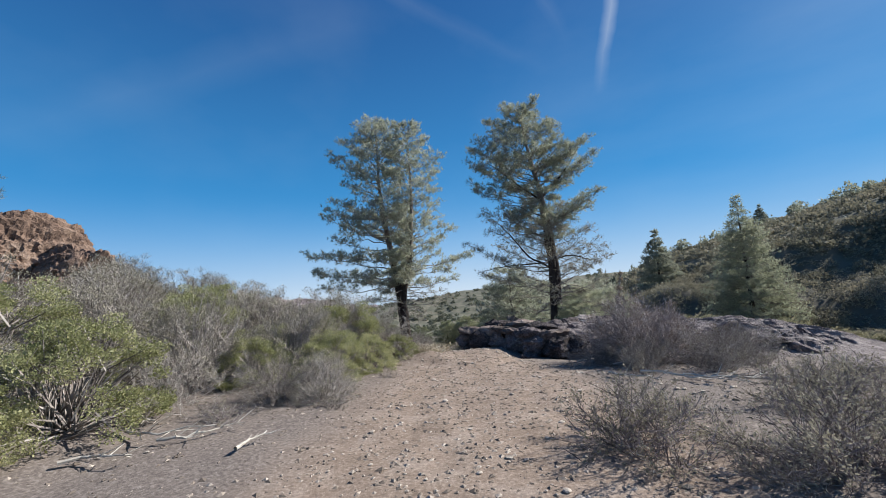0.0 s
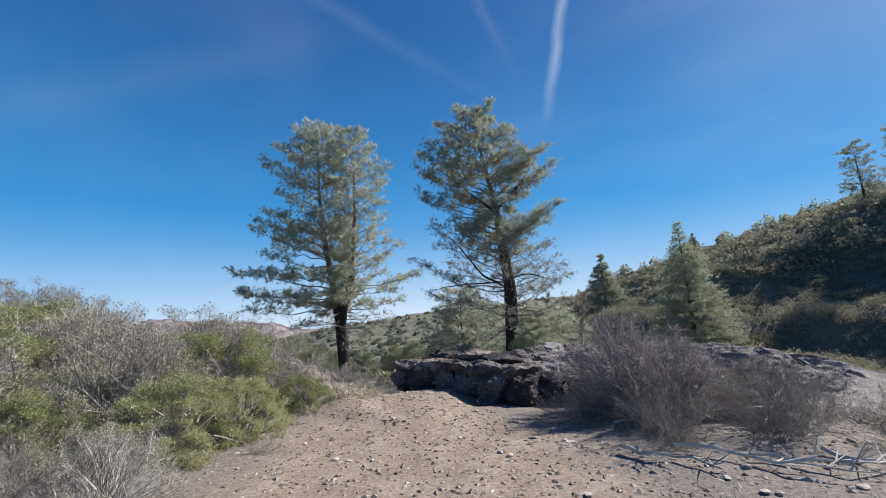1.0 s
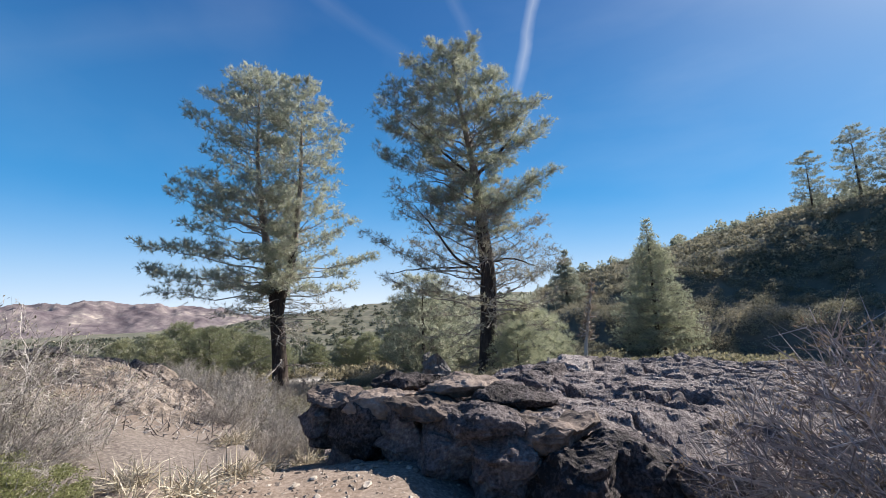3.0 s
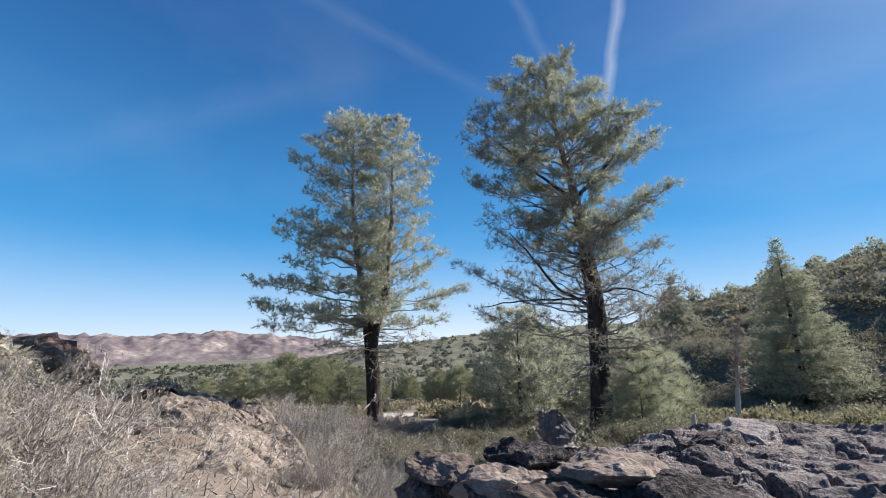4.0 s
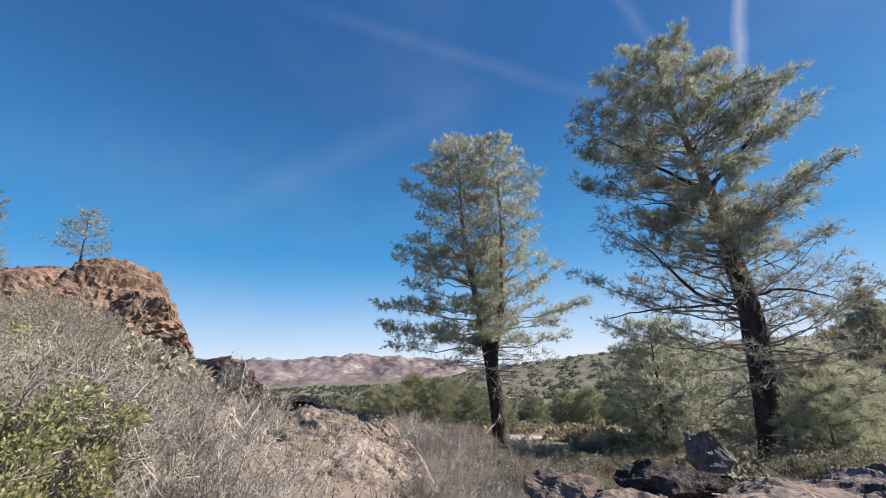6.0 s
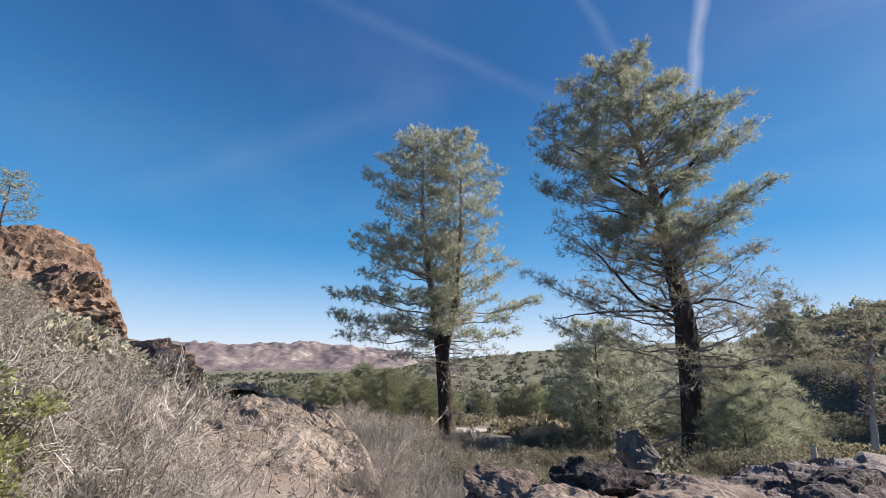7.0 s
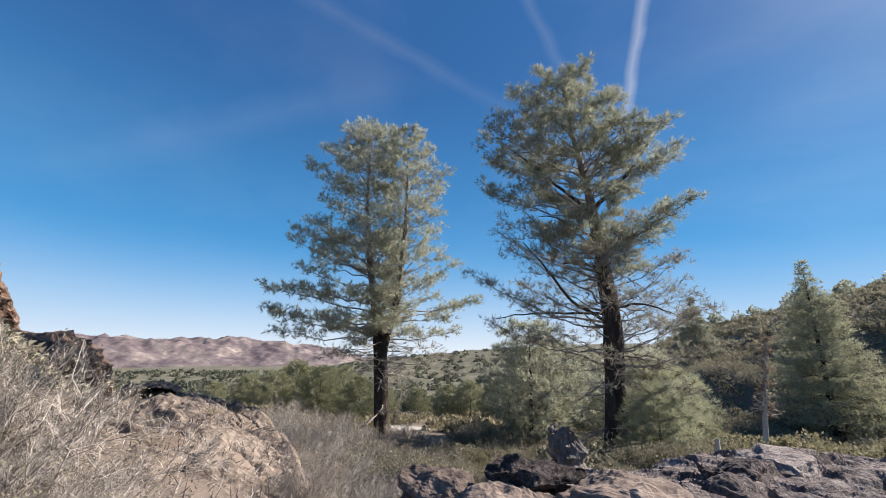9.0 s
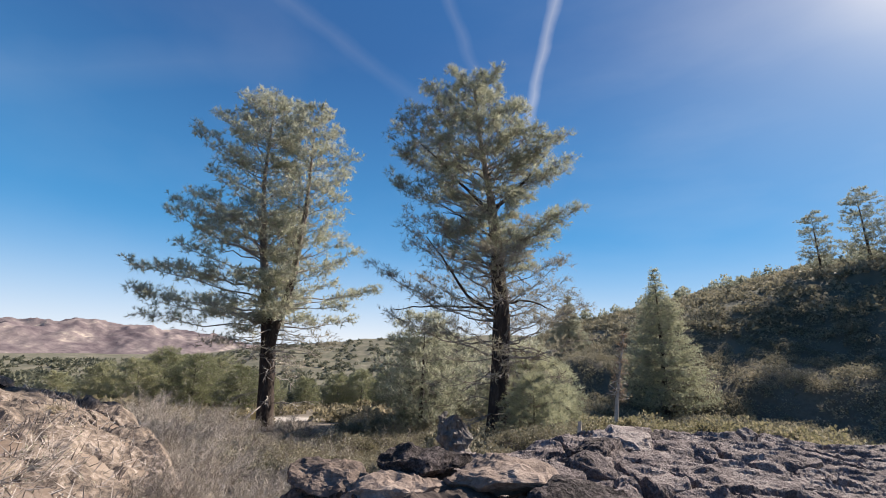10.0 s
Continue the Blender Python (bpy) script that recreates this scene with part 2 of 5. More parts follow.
DRY_NEEDLE = ramp_material("dry_pine_needles", ((0.12, (0.15, 0.138, 0.104)), (0.42, (0.27, 0.25, 0.195)), (0.65, (0.37, 0.343, 0.27)), (0.9, (0.49, 0.45, 0.375))), 0.6, 4, 0.7, 0, 4.0, 0.3, random_mix=0.45, spec=0.2, translucent=0.45)
OAK_LEAF = ramp_material("scrub_oak_leaves", ((0.15, (0.145, 0.150, 0.062)), (0.45, (0.275, 0.285, 0.13)), (0.68, (0.40, 0.39, 0.205)), (0.9, (0.53, 0.50, 0.32))), 1.4, 4, 0.6, 0, 6.0, 0.3, random_mix=0.5, spec=0.3, translucent=0.5)
SAGE_LEAF = ramp_material("chamise_leaves", ((0.15, (0.14, 0.126, 0.088)), (0.45, (0.262, 0.240, 0.182)), (0.7, (0.38, 0.348, 0.265)), (0.9, (0.50, 0.455, 0.36))), 1.1, 4, 0.75, 0, 6.0, 0.3, random_mix=0.5, spec=0.2, translucent=0.35)
DRY_LEAF = ramp_material("dry_leaves", ((0.15, (0.115, 0.085, 0.062)), (0.5, (0.225, 0.172, 0.130)), (0.85, (0.35, 0.28, 0.22))), 1.1, 4, 0.8, 0, 6.0, 0.3, random_mix=0.5, spec=0.2, translucent=0.35)
MANZANITA_LEAF = ramp_material("manzanita_leaves", ((0.15, (0.105, 0.102, 0.058)), (0.45, (0.21, 0.195, 0.115)), (0.7, (0.31, 0.278, 0.180)), (0.9, (0.42, 0.365, 0.26))), 0.9, 4, 0.6, 0, 4.0, 0.3, random_mix=0.5, spec=0.35, translucent=0.4)
BRUSH_LEAF = ramp_material("brush_leaves", ((0.15, (0.115, 0.102, 0.066)), (0.42, (0.205, 0.18, 0.118)), (0.65, (0.295, 0.252, 0.168)), (0.9, (0.39, 0.325, 0.23))), 0.12, 4, 0.7, 0, 1.2, 0.4, random_mix=0.5, spec=0.2, translucent=0.5)
HILL_LEAF = ramp_material("hillside_leaves", ((0.15, (0.100, 0.098, 0.068)), (0.42, (0.180, 0.170, 0.120)), (0.65, (0.265, 0.240, 0.170)), (0.9, (0.37, 0.32, 0.235))), 0.06, 4, 0.7, 0, 0.6, 0.4, random_mix=0.4, spec=0.2, translucent=0.3)
GREY_TWIG = ramp_material("weathered_twig", ((0.2, (0.11, 0.093, 0.085)), (0.5, (0.275, 0.242, 0.222)), (0.8, (0.47, 0.43, 0.40))), 2, 5, 0.9, 0.2, 40, 0.4, random_mix=0.5, spec=0.15)
DARK_TWIG = ramp_material("dark_twig", ((0.2, (0.105, 0.086, 0.083)), (0.5, (0.235, 0.198, 0.190)), (0.8, (0.41, 0.36, 0.345))), 2, 5, 0.9, 0.2, 40, 0.4, random_mix=0.5, spec=0.15)
PALE_WOOD = ramp_material("bleached_wood", ((0.2, (0.24, 0.21, 0.18)), (0.5, (0.42, 0.38, 0.33)), (0.8, (0.60, 0.56, 0.50))), 4, 6, 0.9, 0.4, 50, 0.4, random_mix=0.3, spec=0.15)
DRY_GRASS = ramp_material("dry_grass", ((0.2, (0.24, 0.195, 0.135)), (0.5, (0.40, 0.34, 0.25)), (0.8, (0.58, 0.52, 0.42))), 3, 4, 0.8, 0, 20, 0.3, random_mix=0.5, translucent=0.2)
SIGN = ramp_material("faded_yellow_paint", ((0.3, (0.36, 0.27, 0.07)), (0.7, (0.50, 0.40, 0.14))), 5, 5, 0.7, 0.1, 30, 0.3)
# bare rock colours with the purple haze of distance mixed in
MOUNTAIN = ramp_material("hazed_mountain", ((0.36, (0.075, 0.058, 0.068)), (0.46, (0.125, 0.100, 0.108)), (0.56, (0.180, 0.148, 0.148)), (0.68, (0.36, 0.31, 0.265))), 0.0042, 10, 1.0, 0.6, 0.02, 0.5, distance=14.0)


# ---- shared geometry helpers ----
def hash3(ix, iy, iz, seed):
    h = (ix * 374761393 + iy * 668265263 + iz * 2147483647 + seed * 974634777) & 0xFFFFFFFF
    h = ((h ^ (h >> 13)) * 1274126177) & 0xFFFFFFFF
    h = h ^ (h >> 16)
    return (h & 0xFFFFFF) / float(0xFFFFFF)


def vnoise(p, seed=0):
    """Smooth value noise in 0..1 at an array of points."""
    p = np.asarray(p, float)
    i = np.floor(p).astype(np.int64)
    f = p - i
    f = f * f * (3 - 2 * f)
    tot = 0.0
    for a in (0, 1):
        for b in (0, 1):
            for c in (0, 1):
                w = (f[:, 0] if a else 1 - f[:, 0]) * (f[:, 1] if b else 1 - f[:, 1]) * (f[:, 2] if c else 1 - f[:, 2])
                tot = tot + w * hash3(i[:, 0] + a, i[:, 1] + b, i[:, 2] + c, seed)
    return tot


def fbm(p, octaves=5, seed=0, gain=0.5):
    p = np.asarray(p, float)
    tot, amp, norm = 0.0, 1.0, 0.0
    for o in range(octaves):
        tot = tot + amp * (vnoise(p * 2.03 ** o + 17.3 * o, seed + o) - 0.5)
        norm += amp
        amp *= gain
    return tot / norm * 2


def ridged(p, octaves=4, seed=0):
    tot, amp = 0.0, 1.0
    for o in range(octaves):
        tot = tot + amp * (1 - np.abs(2 * vnoise(np.asarray(p) * 2.1 ** o + 9.1 * o, seed + o) - 1))
        amp *= 0.5
    return tot / 1.9


def smooth(a, b, x):
    t = np.clip((x - a) / (b - a), 0, 1)
    return t * t * (3 - 2 * t)


def unit(v):
    return v / np.maximum(np.linalg.norm(v, axis=-1, keepdims=True), 1e-9)


def mesh_from(name, verts, faces, material, smoothed=False):
    me = bpy.data.meshes.new(name)
    verts = np.asarray(verts, np.float32)
    faces = np.asarray(faces, np.int32)
    k = faces.shape[1]
    me.vertices.add(len(verts))
    me.vertices.foreach_set("co", verts.ravel())
    me.loops.add(faces.size)
    me.loops.foreach_set("vertex_index", faces.ravel())
    me.polygons.add(len(faces))
    me.polygons.foreach_set("loop_start", np.arange(0, faces.size, k, dtype=np.int32))
    me.update(calc_edges=True)
    me.polygons.foreach_set("use_smooth", np.full(len(faces), smoothed))
    me.materials.append(material)
    me.validate()
    return me


def part(name, me, parent=None, label=""):
    ob = new(name, me)
    ob.parent = parent
    if label:
        tagged(ob, label)
    return ob


def thing(name, place, label, category, group="", kind=""):
    ob = new(name)
    ob.matrix_world = pose(*place)
    return tagged(ob, label, category, group, kind)


def prisms(a, b, ra, rb, sides=3):
    """Tapered sticks from points a to b."""
    a, b = np.asarray(a, float), np.asarray(b, float)
    ra, rb = np.broadcast_to(ra, len(a)), np.broadcast_to(rb, len(a))
    d = unit(b - a)
    ref = np.where(np.abs(d[:, 2:3]) > 0.9, np.array([[1.0, 0, 0]]), np.array([[0, 0, 1.0]]))
    u = unit(np.cross(d, ref))
    v = np.cross(d, u)
    ang = np.arange(sides) * 2 * np.pi / sides
    ring = np.cos(ang)[None, :, None] * u[:, None] + np.sin(ang)[None, :, None] * v[:, None]
    verts = np.concatenate([a[:, None] + ring * ra[:, None, None], b[:, None] + ring * rb[:, None, None]], 1)
    base = (np.arange(len(a)) * 2 * sides)[:, None]
    faces = [np.concatenate([base + s, base + (s + 1) % sides, base + sides + (s + 1) % sides, base + sides + s], 1) for s in range(sides)]
    return verts.reshape(-1, 3), np.concatenate(faces)


def spikes(a, b, ra):
    """Fine twigs: three-sided, running to a point."""
    a, b = np.asarray(a, float), np.asarray(b, float)
    ra = np.broadcast_to(ra, len(a))
    d = unit(b - a)
    ref = np.where(np.abs(d[:, 2:3]) > 0.9, np.array([[1.0, 0, 0]]), np.array([[0, 0, 1.0]]))
    u = unit(np.cross(d, ref))
    v = np.cross(d, u)
    ang = np.arange(3) * 2 * np.pi / 3
    ring = np.cos(ang)[None, :, None] * u[:, None] + np.sin(ang)[None, :, None] * v[:, None]
    verts = np.concatenate([a[:, None] + ring * ra[:, None, None], b[:, None]], 1).reshape(-1, 3)
    k = (np.arange(len(a)) * 4)[:, None]
    return verts, np.concatenate([np.concatenate([k + s, k + (s + 1) % 3, k + 3], 1) for s in range(3)])


def tube(points, radii, sides=12, wobble=0.0, seed=0):
    """A round limb along a line of points."""
    p = np.asarray(points, float)
    r = np.asarray(radii, float)
    d = unit(np.gradient(p, axis=0))
    u = unit(np.cross(d, np.array([[0.3, 0.9, 0.2]])))
    v = np.cross(d, u)
    ang = np.arange(sides) * 2 * np.pi / sides
    ring = np.cos(ang)[None, :, None] * u[:, None] + np.sin(ang)[None, :, None] * v[:, None]
    rr = np.repeat(r[:, None], sides, 1)
    if wobble:
        q = (p[:, None] * np.array([1, 1, 0.6]) + ring * 1.5).reshape(-1, 3)
        rr = rr * (1 + wobble * fbm(q * 1.7, 4, seed).reshape(rr.shape))
    verts = (p[:, None] + ring * rr[:, :, None]).reshape(-1, 3)
    k = np.arange(len(p) - 1)[:, None] * sides
    s = np.arange(sides)[None]
    f = np.stack([k + s, k + (s + 1) % sides, k + sides + (s + 1) % sides, k + sides + s], -1).reshape(-1, 4)
    return verts, f


def join_parts(items):
    vs, fs, o = [], [], 0
    for v, f in items:
        if f.shape[1] == 4:
            f = np.concatenate([f[:, :3], f[:, [0, 2, 3]]])
        vs.append(v)
        fs.append(f + o)
        o += len(v)
    return np.concatenate(vs), np.concatenate(fs)


def needles(rng, pos, aim, count, length, width, spread):
    """Bundles of long thin needles round the twig ends."""
    t = len(pos)
    d = unit(aim[:, None] + rng.normal(0, spread, (t, count, 3)))
    ln = length * rng.uniform(0.65, 1.15, (t, count, 1))
    side = unit(np.cross(d, rng.normal(0, 1, (t, count, 3)))) * width * 0.5
    base = pos[:, None] + d * 0.02
    v = np.stack([base - side, base + side, base + d * ln], 2).reshape(-1, 3)
    return v, np.arange(len(v)).reshape(-1, 3)


def leaves(rng, pos, aim, length, width):
    """Small pointed leaves, one at each place, folded along the middle."""
    t = len(pos)
    d = unit(aim + rng.normal(0, 0.6, (t, 3)))
    s = unit(np.cross(d, rng.normal(0, 1, (t, 3))))
    n = np.cross(d, s)
    k = rng.uniform(0.6, 1.25, (t, 1))
    v = np.stack([pos, pos + d * length * 0.5 * k + s * width * 0.5 * k + n * width * 0.15, pos + d * length * k, pos + d * length * 0.5 * k - s * width * 0.5 * k + n * width * 0.15], 1)
    return v.reshape(-1, 3), np.arange(t * 4).reshape(-1, 4)



def blades(rng, pos, aim, length):
    """Broad three-cornered leaf sprays, one at each place."""
    t = len(pos)
    d = unit(aim + rng.normal(0, 0.5, (t, 3)))
    s = unit(np.cross(d, rng.normal(0, 1, (t, 3))))
    ln = length * rng.uniform(0.6, 1.25, (t, 1))
    v = np.stack([pos - s * ln * 0.42, pos + s * ln * 0.42, pos + d * ln], 1)
    return v.reshape(-1, 3), np.arange(t * 3).reshape(-1, 3)


# ---- the lie of the land ----
OX, OY = 1.0, 8.5                      # the lookout at the end of the trail


def land(x, y, detail=True):
    """Height of the ground: a flat shoulder with the trail, a valley ahead, a brushy hill on the right and a rise on the left."""
    x, y = np.asarray(x, float), np.asarray(y, float)
    dx, dy = x - OX, y - OY
    r = np.hypot(dx, dy)
    th = np.degrees(np.arctan2(dx, dy))
    # ahead: the shoulder breaks off into the valley; it reaches further out along the clay bank
    shift = 7.6 * smooth(-8, -25, th)
    far_el = np.interp(th, [-60, -16, -8, -3, 3, 8, 15, 24], [-2.7, -2.6, -1.3, -0.7, -0.15, 0.2, 0.5, 0.9])
    zr = 1.6 + np.tan(np.radians(far_el)) * 1150
    rr = np.maximum(r - shift * smooth(900, 60, r), 0)
    zf = np.interp(rr, [0, 3, 5.5, 13.5, 26.5, 40, 60, 120, 320, 620], [0, 0, -0.75, -1.95, -3.45, -5.4, -7.6, -17, -42, -52])
    zf = zf + (zr + 52) * smooth(560, 1150, r) - (zr + 105) * smooth(1180, 2600, r)
    zf = zf + 0.055 * np.minimum(r, 11) * smooth(-17, -30, th)
    zf = zf - 0.85 * smooth(6, 10, r) * smooth(26, 20, r) * smooth(-13, -5, th) * smooth(18, 11, th)
    # the hill on the right
    crest_el = np.interp(th, [16, 22, 28, 38, 46, 55, 63, 85, 120, 160], [0.0, 0.5, 1.6, 4.1, 6.2, 8.4, 9.3, 10.5, 8.0, 2.0])
    R = 175.0
    # steps across the sun's direction, so that their near faces lie in shade, under a cap that keeps the skyline
    q = np.stack([x, y, np.zeros_like(x)], -1)
    s = dx * math.sin(radians(SUN_AZ)) + dy * math.cos(radians(SUN_AZ)) + fbm(q * 0.022, 4, 71) * 26 + 0.22 * (r - 60) * np.sin(th * 0.21)
    foot = np.interp(r, [0, 3, 9, 20, 44, 66], [0, -0.25, -0.7, -2.6, -7.2, -8.0])
    step_1 = 5.6 * smooth(44, 54, s) * smooth(22, 34, th)
    step_2 = 5.5 * smooth(66, 78, s) * smooth(30, 46, th)
    step_3 = 7.0 * smooth(92, 102, s) * smooth(40, 58, th)
    ramp_up = 34.0 * smooth(40, R + 10, r) ** 1.3
    cap = 1.6 + np.tan(np.radians(crest_el)) * r - 1.2 - 2.5 * smooth(R, 50, r)
    gully = (ridged(q * 0.035, 3, 75) - 0.6) * 7.0 * smooth(52, 75, r) * smooth(R, R - 50, r)
    zh = foot + step_1 + step_2 + step_3 + gully + ramp_up * smooth(14, 60, th)
    far = smooth(70, R, r)
    capped = np.minimum(zh, cap) * (1 - far) + cap * far
    zh = zh + (capped - zh) * smooth(34, 52, r)
    zh = zh - (cap + 25) * smooth(R + 15, 420, r) * 0.9
    zh = np.where(r > 430, zh + (zr - zh) * smooth(430, 1150, r) - (zr + 105) * smooth(1180, 2600, r), zh)
    w = smooth(14, 30, th)
    z = zf * (1 - w) + zh * w
    # the rise on the left under the cliff
    zl = np.interp(r, [0, 3, 6, 10, 25, 48, 75, 160, 400, 1150, 2600], [0, 0, 0.45, 1.1, 2.7, 4.6, 7, 10, 5, -50, -105])
    wl = smooth(-35, -53, th)
    z = z * (1 - wl) + zl * wl
    # behind the start of the trail
    zb = np.interp(r, [0, 9, 25, 80, 400, 2600], [0, 0.05, 0.9, 5.0, 16.0, -60])
    wb = np.maximum(smooth(100, 140, np.abs(th)), smooth(9.5, 7.0, y) * smooth(7, 4, np.abs(x - 0.6)))
    z = z * (1 - wb) + zb * wb
    if detail:
        p = np.stack([x, y, np.zeros_like(x)], -1)
        trail = trail_mask(x, y)
        z = z + fbm(p * 0.35, 4, 3) * (0.22 - 0.20 * trail) * smooth(2, 12, r + 4 * (1 - trail))
        z = z + fbm(p * 3.1, 3, 5) * 0.035 * smooth(60, 30, r)
        z = z + fbm(p * 0.012, 5, 7) * 7.0 * smooth(180, 600, r)
        z = z + fbm(p * 0.05, 4, 8) * 1.6 * smooth(50, 110, r)
        clay = clay_mask(x, y)
        z = z + clay * (ridged(p * np.array([0.9, 0.9, 1]), 4, 21) - 0.6) * 0.20
    return z


def trail_mask(x, y):
    mid = np.interp(y, [-6, 0, 5, 9, 11.5], [-0.3, -0.1, 0.6, 0.8, 0.6])
    half = np.interp(y, [-6, 2, 6, 9, 11.0, 12.5], [2.2, 2.1, 1.8, 1.5, 1.0, 0.2])
    return smooth(half + 0.7, half - 0.5, np.abs(x - mid)) * smooth(13, 11, y)


def clay_mask(x, y):
    th = np.degrees(np.arctan2(x - OX, y - OY))
    r = np.hypot(x - OX, y - OY)
    return smooth(-9, -17, th) * smooth(-50, -38, th) * smooth(4.2, 6.0, r) * smooth(15, 12, r)


def ground_at(x, y):
    return float(land(np.array([x]), np.array([y]))[0])


def build_ground():
    k = 175
    u = np.linspace(-1, 1, 2 * k + 1)
    a, kk = 3.2, math.asinh(4600 / 3.2)
    g = a * np.sinh(kk * u)
    X, Y = np.meshgrid(g + 0.6, g + 8.0)
    x, y = X.ravel(), Y.ravel()
    z = land(x, y)
    # the open track that shows pale beyond the big tree
    th = np.degrees(np.arctan2(x - OX, y - OY))
    r = np.hypot(x - OX, y - OY)
    pale = smooth(-7.6, -6.4, th) * smooth(-0.6, -1.8, th) * smooth(35, 36.5, r) * smooth(45, 42, r)
    n = 2 * k + 1
    i = np.arange(n - 1)[:, None] * n + np.arange(n - 1)[None]
    f = np.stack([i, i + 1, i + n + 1, i + n], -1).reshape(-1, 4)
    me = mesh_from("ground", np.stack([x, y, z], 1), f, SOIL, True)
    for name, val in (("trail", trail_mask(x, y)), ("chalk", pale), ("clay", clay_mask(x, y)), ("brush_shade", 0.85 * smooth(5.5, 8.5, r) * smooth(10.5, 12.5, y)), ("woods", smooth(30, 120, r) * (1 - pale))):
        at = me.attributes.new(name, "FLOAT", "POINT")
        at.data.foreach_set("value", val.astype(np.float32))
    ob = new("ground", me)
    tagged(ob, "dry tan trail dirt running into brushy valley slopes", "ground", kind="structure")


build_ground()


def build_bank():
    """The bare clay and rock bank beside the gully, with washed-out cracks."""
    nx, ny = 300, 270
    X, Y = np.meshgrid(np.linspace(-9.5, 0.3, nx), np.linspace(11.5, 21.0, ny))
    x, y = X.ravel(), Y.ravel()
    p = np.stack([x, y, 0 * x], 1)
    m = clay_mask(x, y)
    q = p @ np.array([[0.8, 0.6, 0], [-0.6, 0.8, 0], [0, 0, 1.0]])
    crack = np.abs(fbm(q * np.array([0.5, 1.1, 1]) + 5, 4, 61))
    z = land(x, y) - 0.10 + m * (0.13 + (ridged(q * np.array([0.9, 2.6, 1]), 5, 63) - 0.6) * 0.16 + fbm(p * 1.6, 4, 64) * 0.16 + fbm(p * 6.5, 4, 65) * 0.05 + fbm(p * 17, 3, 66) * 0.022 - np.exp(-(crack / 0.035) ** 2) * 0.20)
    i = np.arange(ny - 1)[:, None] * nx + np.arange(nx - 1)[None]
    f = np.stack([i, i + 1, i + nx + 1, i + nx], -1).reshape(-1, 4)
    f = f[m[f].min(1) > 0.02]
    ob = new("clay_bank", mesh_from("clay_bank", np.stack([x, y, z], 1), f, BANK, False))
    tagged(ob, "eroded reddish grey clay and rock bank beside a gully", "bank", kind="structure")


build_bank()


# ---- far mountains ----
def build_mountains():
    rows, cols = 110, 320
    az = np.linspace(-62, 6, cols)
    rad = np.linspace(2350, 3700, rows)
    A, Rr = np.meshgrid(az, rad)
    a, r = A.ravel(), Rr.ravel()
    x, y = OX + r * np.sin(np.radians(a)), OY + r * np.cos(np.radians(a))
    crest = np.interp(a, [-62, -48, -42, -38, -34, -30, -27, -24.5, -22, -19, -15, -9, -2, 6], [0.4, 0.5, 0.75, 0.85, 0.6, 0.75, 1.0, 0.6, 0.45, 0.3, -0.2, -1.2, -1.9, -2.2])
    zc = 1.6 + np.tan(np.radians(crest)) * 3000
    prof = smooth(2350, 3000, r) * smooth(3750, 3050, r)
    p = np.stack([x, y, 0 * x], 1)
    jag = (ridged(np.stack([a * 0.42, r * 0.0035, 0 * a], 1), 4, 35) - 0.62) * 26
    body = prof * (zc + 104 + jag) + prof * (1 - prof * 0.6) * (ridged(p * 0.0036, 4, 31) - 0.55) * 150 + (ridged(p * 0.0075, 5, 37) - 0.6) * 48 * prof + fbm(p * 0.02, 4, 33) * 10 * prof
    z = -110 + body
    i = np.arange(rows - 1)[:, None] * cols + np.arange(cols - 1)[None]
    f = np.stack([i, i + 1, i + cols + 1, i + cols], -1).reshape(-1, 4)
    ob = new("mountain_range", mesh_from("mountain_range", np.stack([x, y, z], 1), f, MOUNTAIN, True))
    tagged(ob, "bare pinkish tan desert mountains far across the valley", "mountains", kind="structure")


build_mountains()


# ---- rocks ----
def ball(level):
    bm = bmesh.new()
    bmesh.ops.create_icosphere(bm, subdivisions=level, radius=1.0)
    v = np.array([q.co[:] for q in bm.verts])
    f = np.array([[q.index for q in t.verts] for t in bm.faces])
    bm.free()
    return unit(v), f


BALLS = {k: ball(k) for k in (1, 2, 4, 5, 6)}


def boulder_mesh(name, size, seed, level=4, square=0.5, cuts=15, rough=0.20, material=ROCK):
    """A broken block: squared off, split by flat faces, pitted and cracked."""
    rng = np.random.default_rng(seed)
    n, f = BALLS[level]
    v = n / np.max(np.abs(n), axis=1, keepdims=True) ** square
    for _ in range(cuts):
        d = unit(rng.normal(0, 1, 3))
        h = rng.uniform(0.55, 0.92)
        over = np.maximum(v @ d - h, 0)
        v = v - over[:, None] * d * 0.9
    s = np.asarray(size, float)
    w = v * s
    q = w + seed * 3.7
    bump = fbm(q * 1.9, 5, seed) * 1.0 + (ridged(q * 3.4, 4, seed + 5) - 0.6) * 0.8 + fbm(q * np.array([4, 4, 13.0]), 4, seed + 9) * 0.5 + fbm(q * 15, 3, seed + 3) * 0.28
    w = w + unit(v / s) * (bump * rough * min(0.6, float(s.mean())) * 1.6)[:, None]
    return mesh_from(name, w, f, material, False)


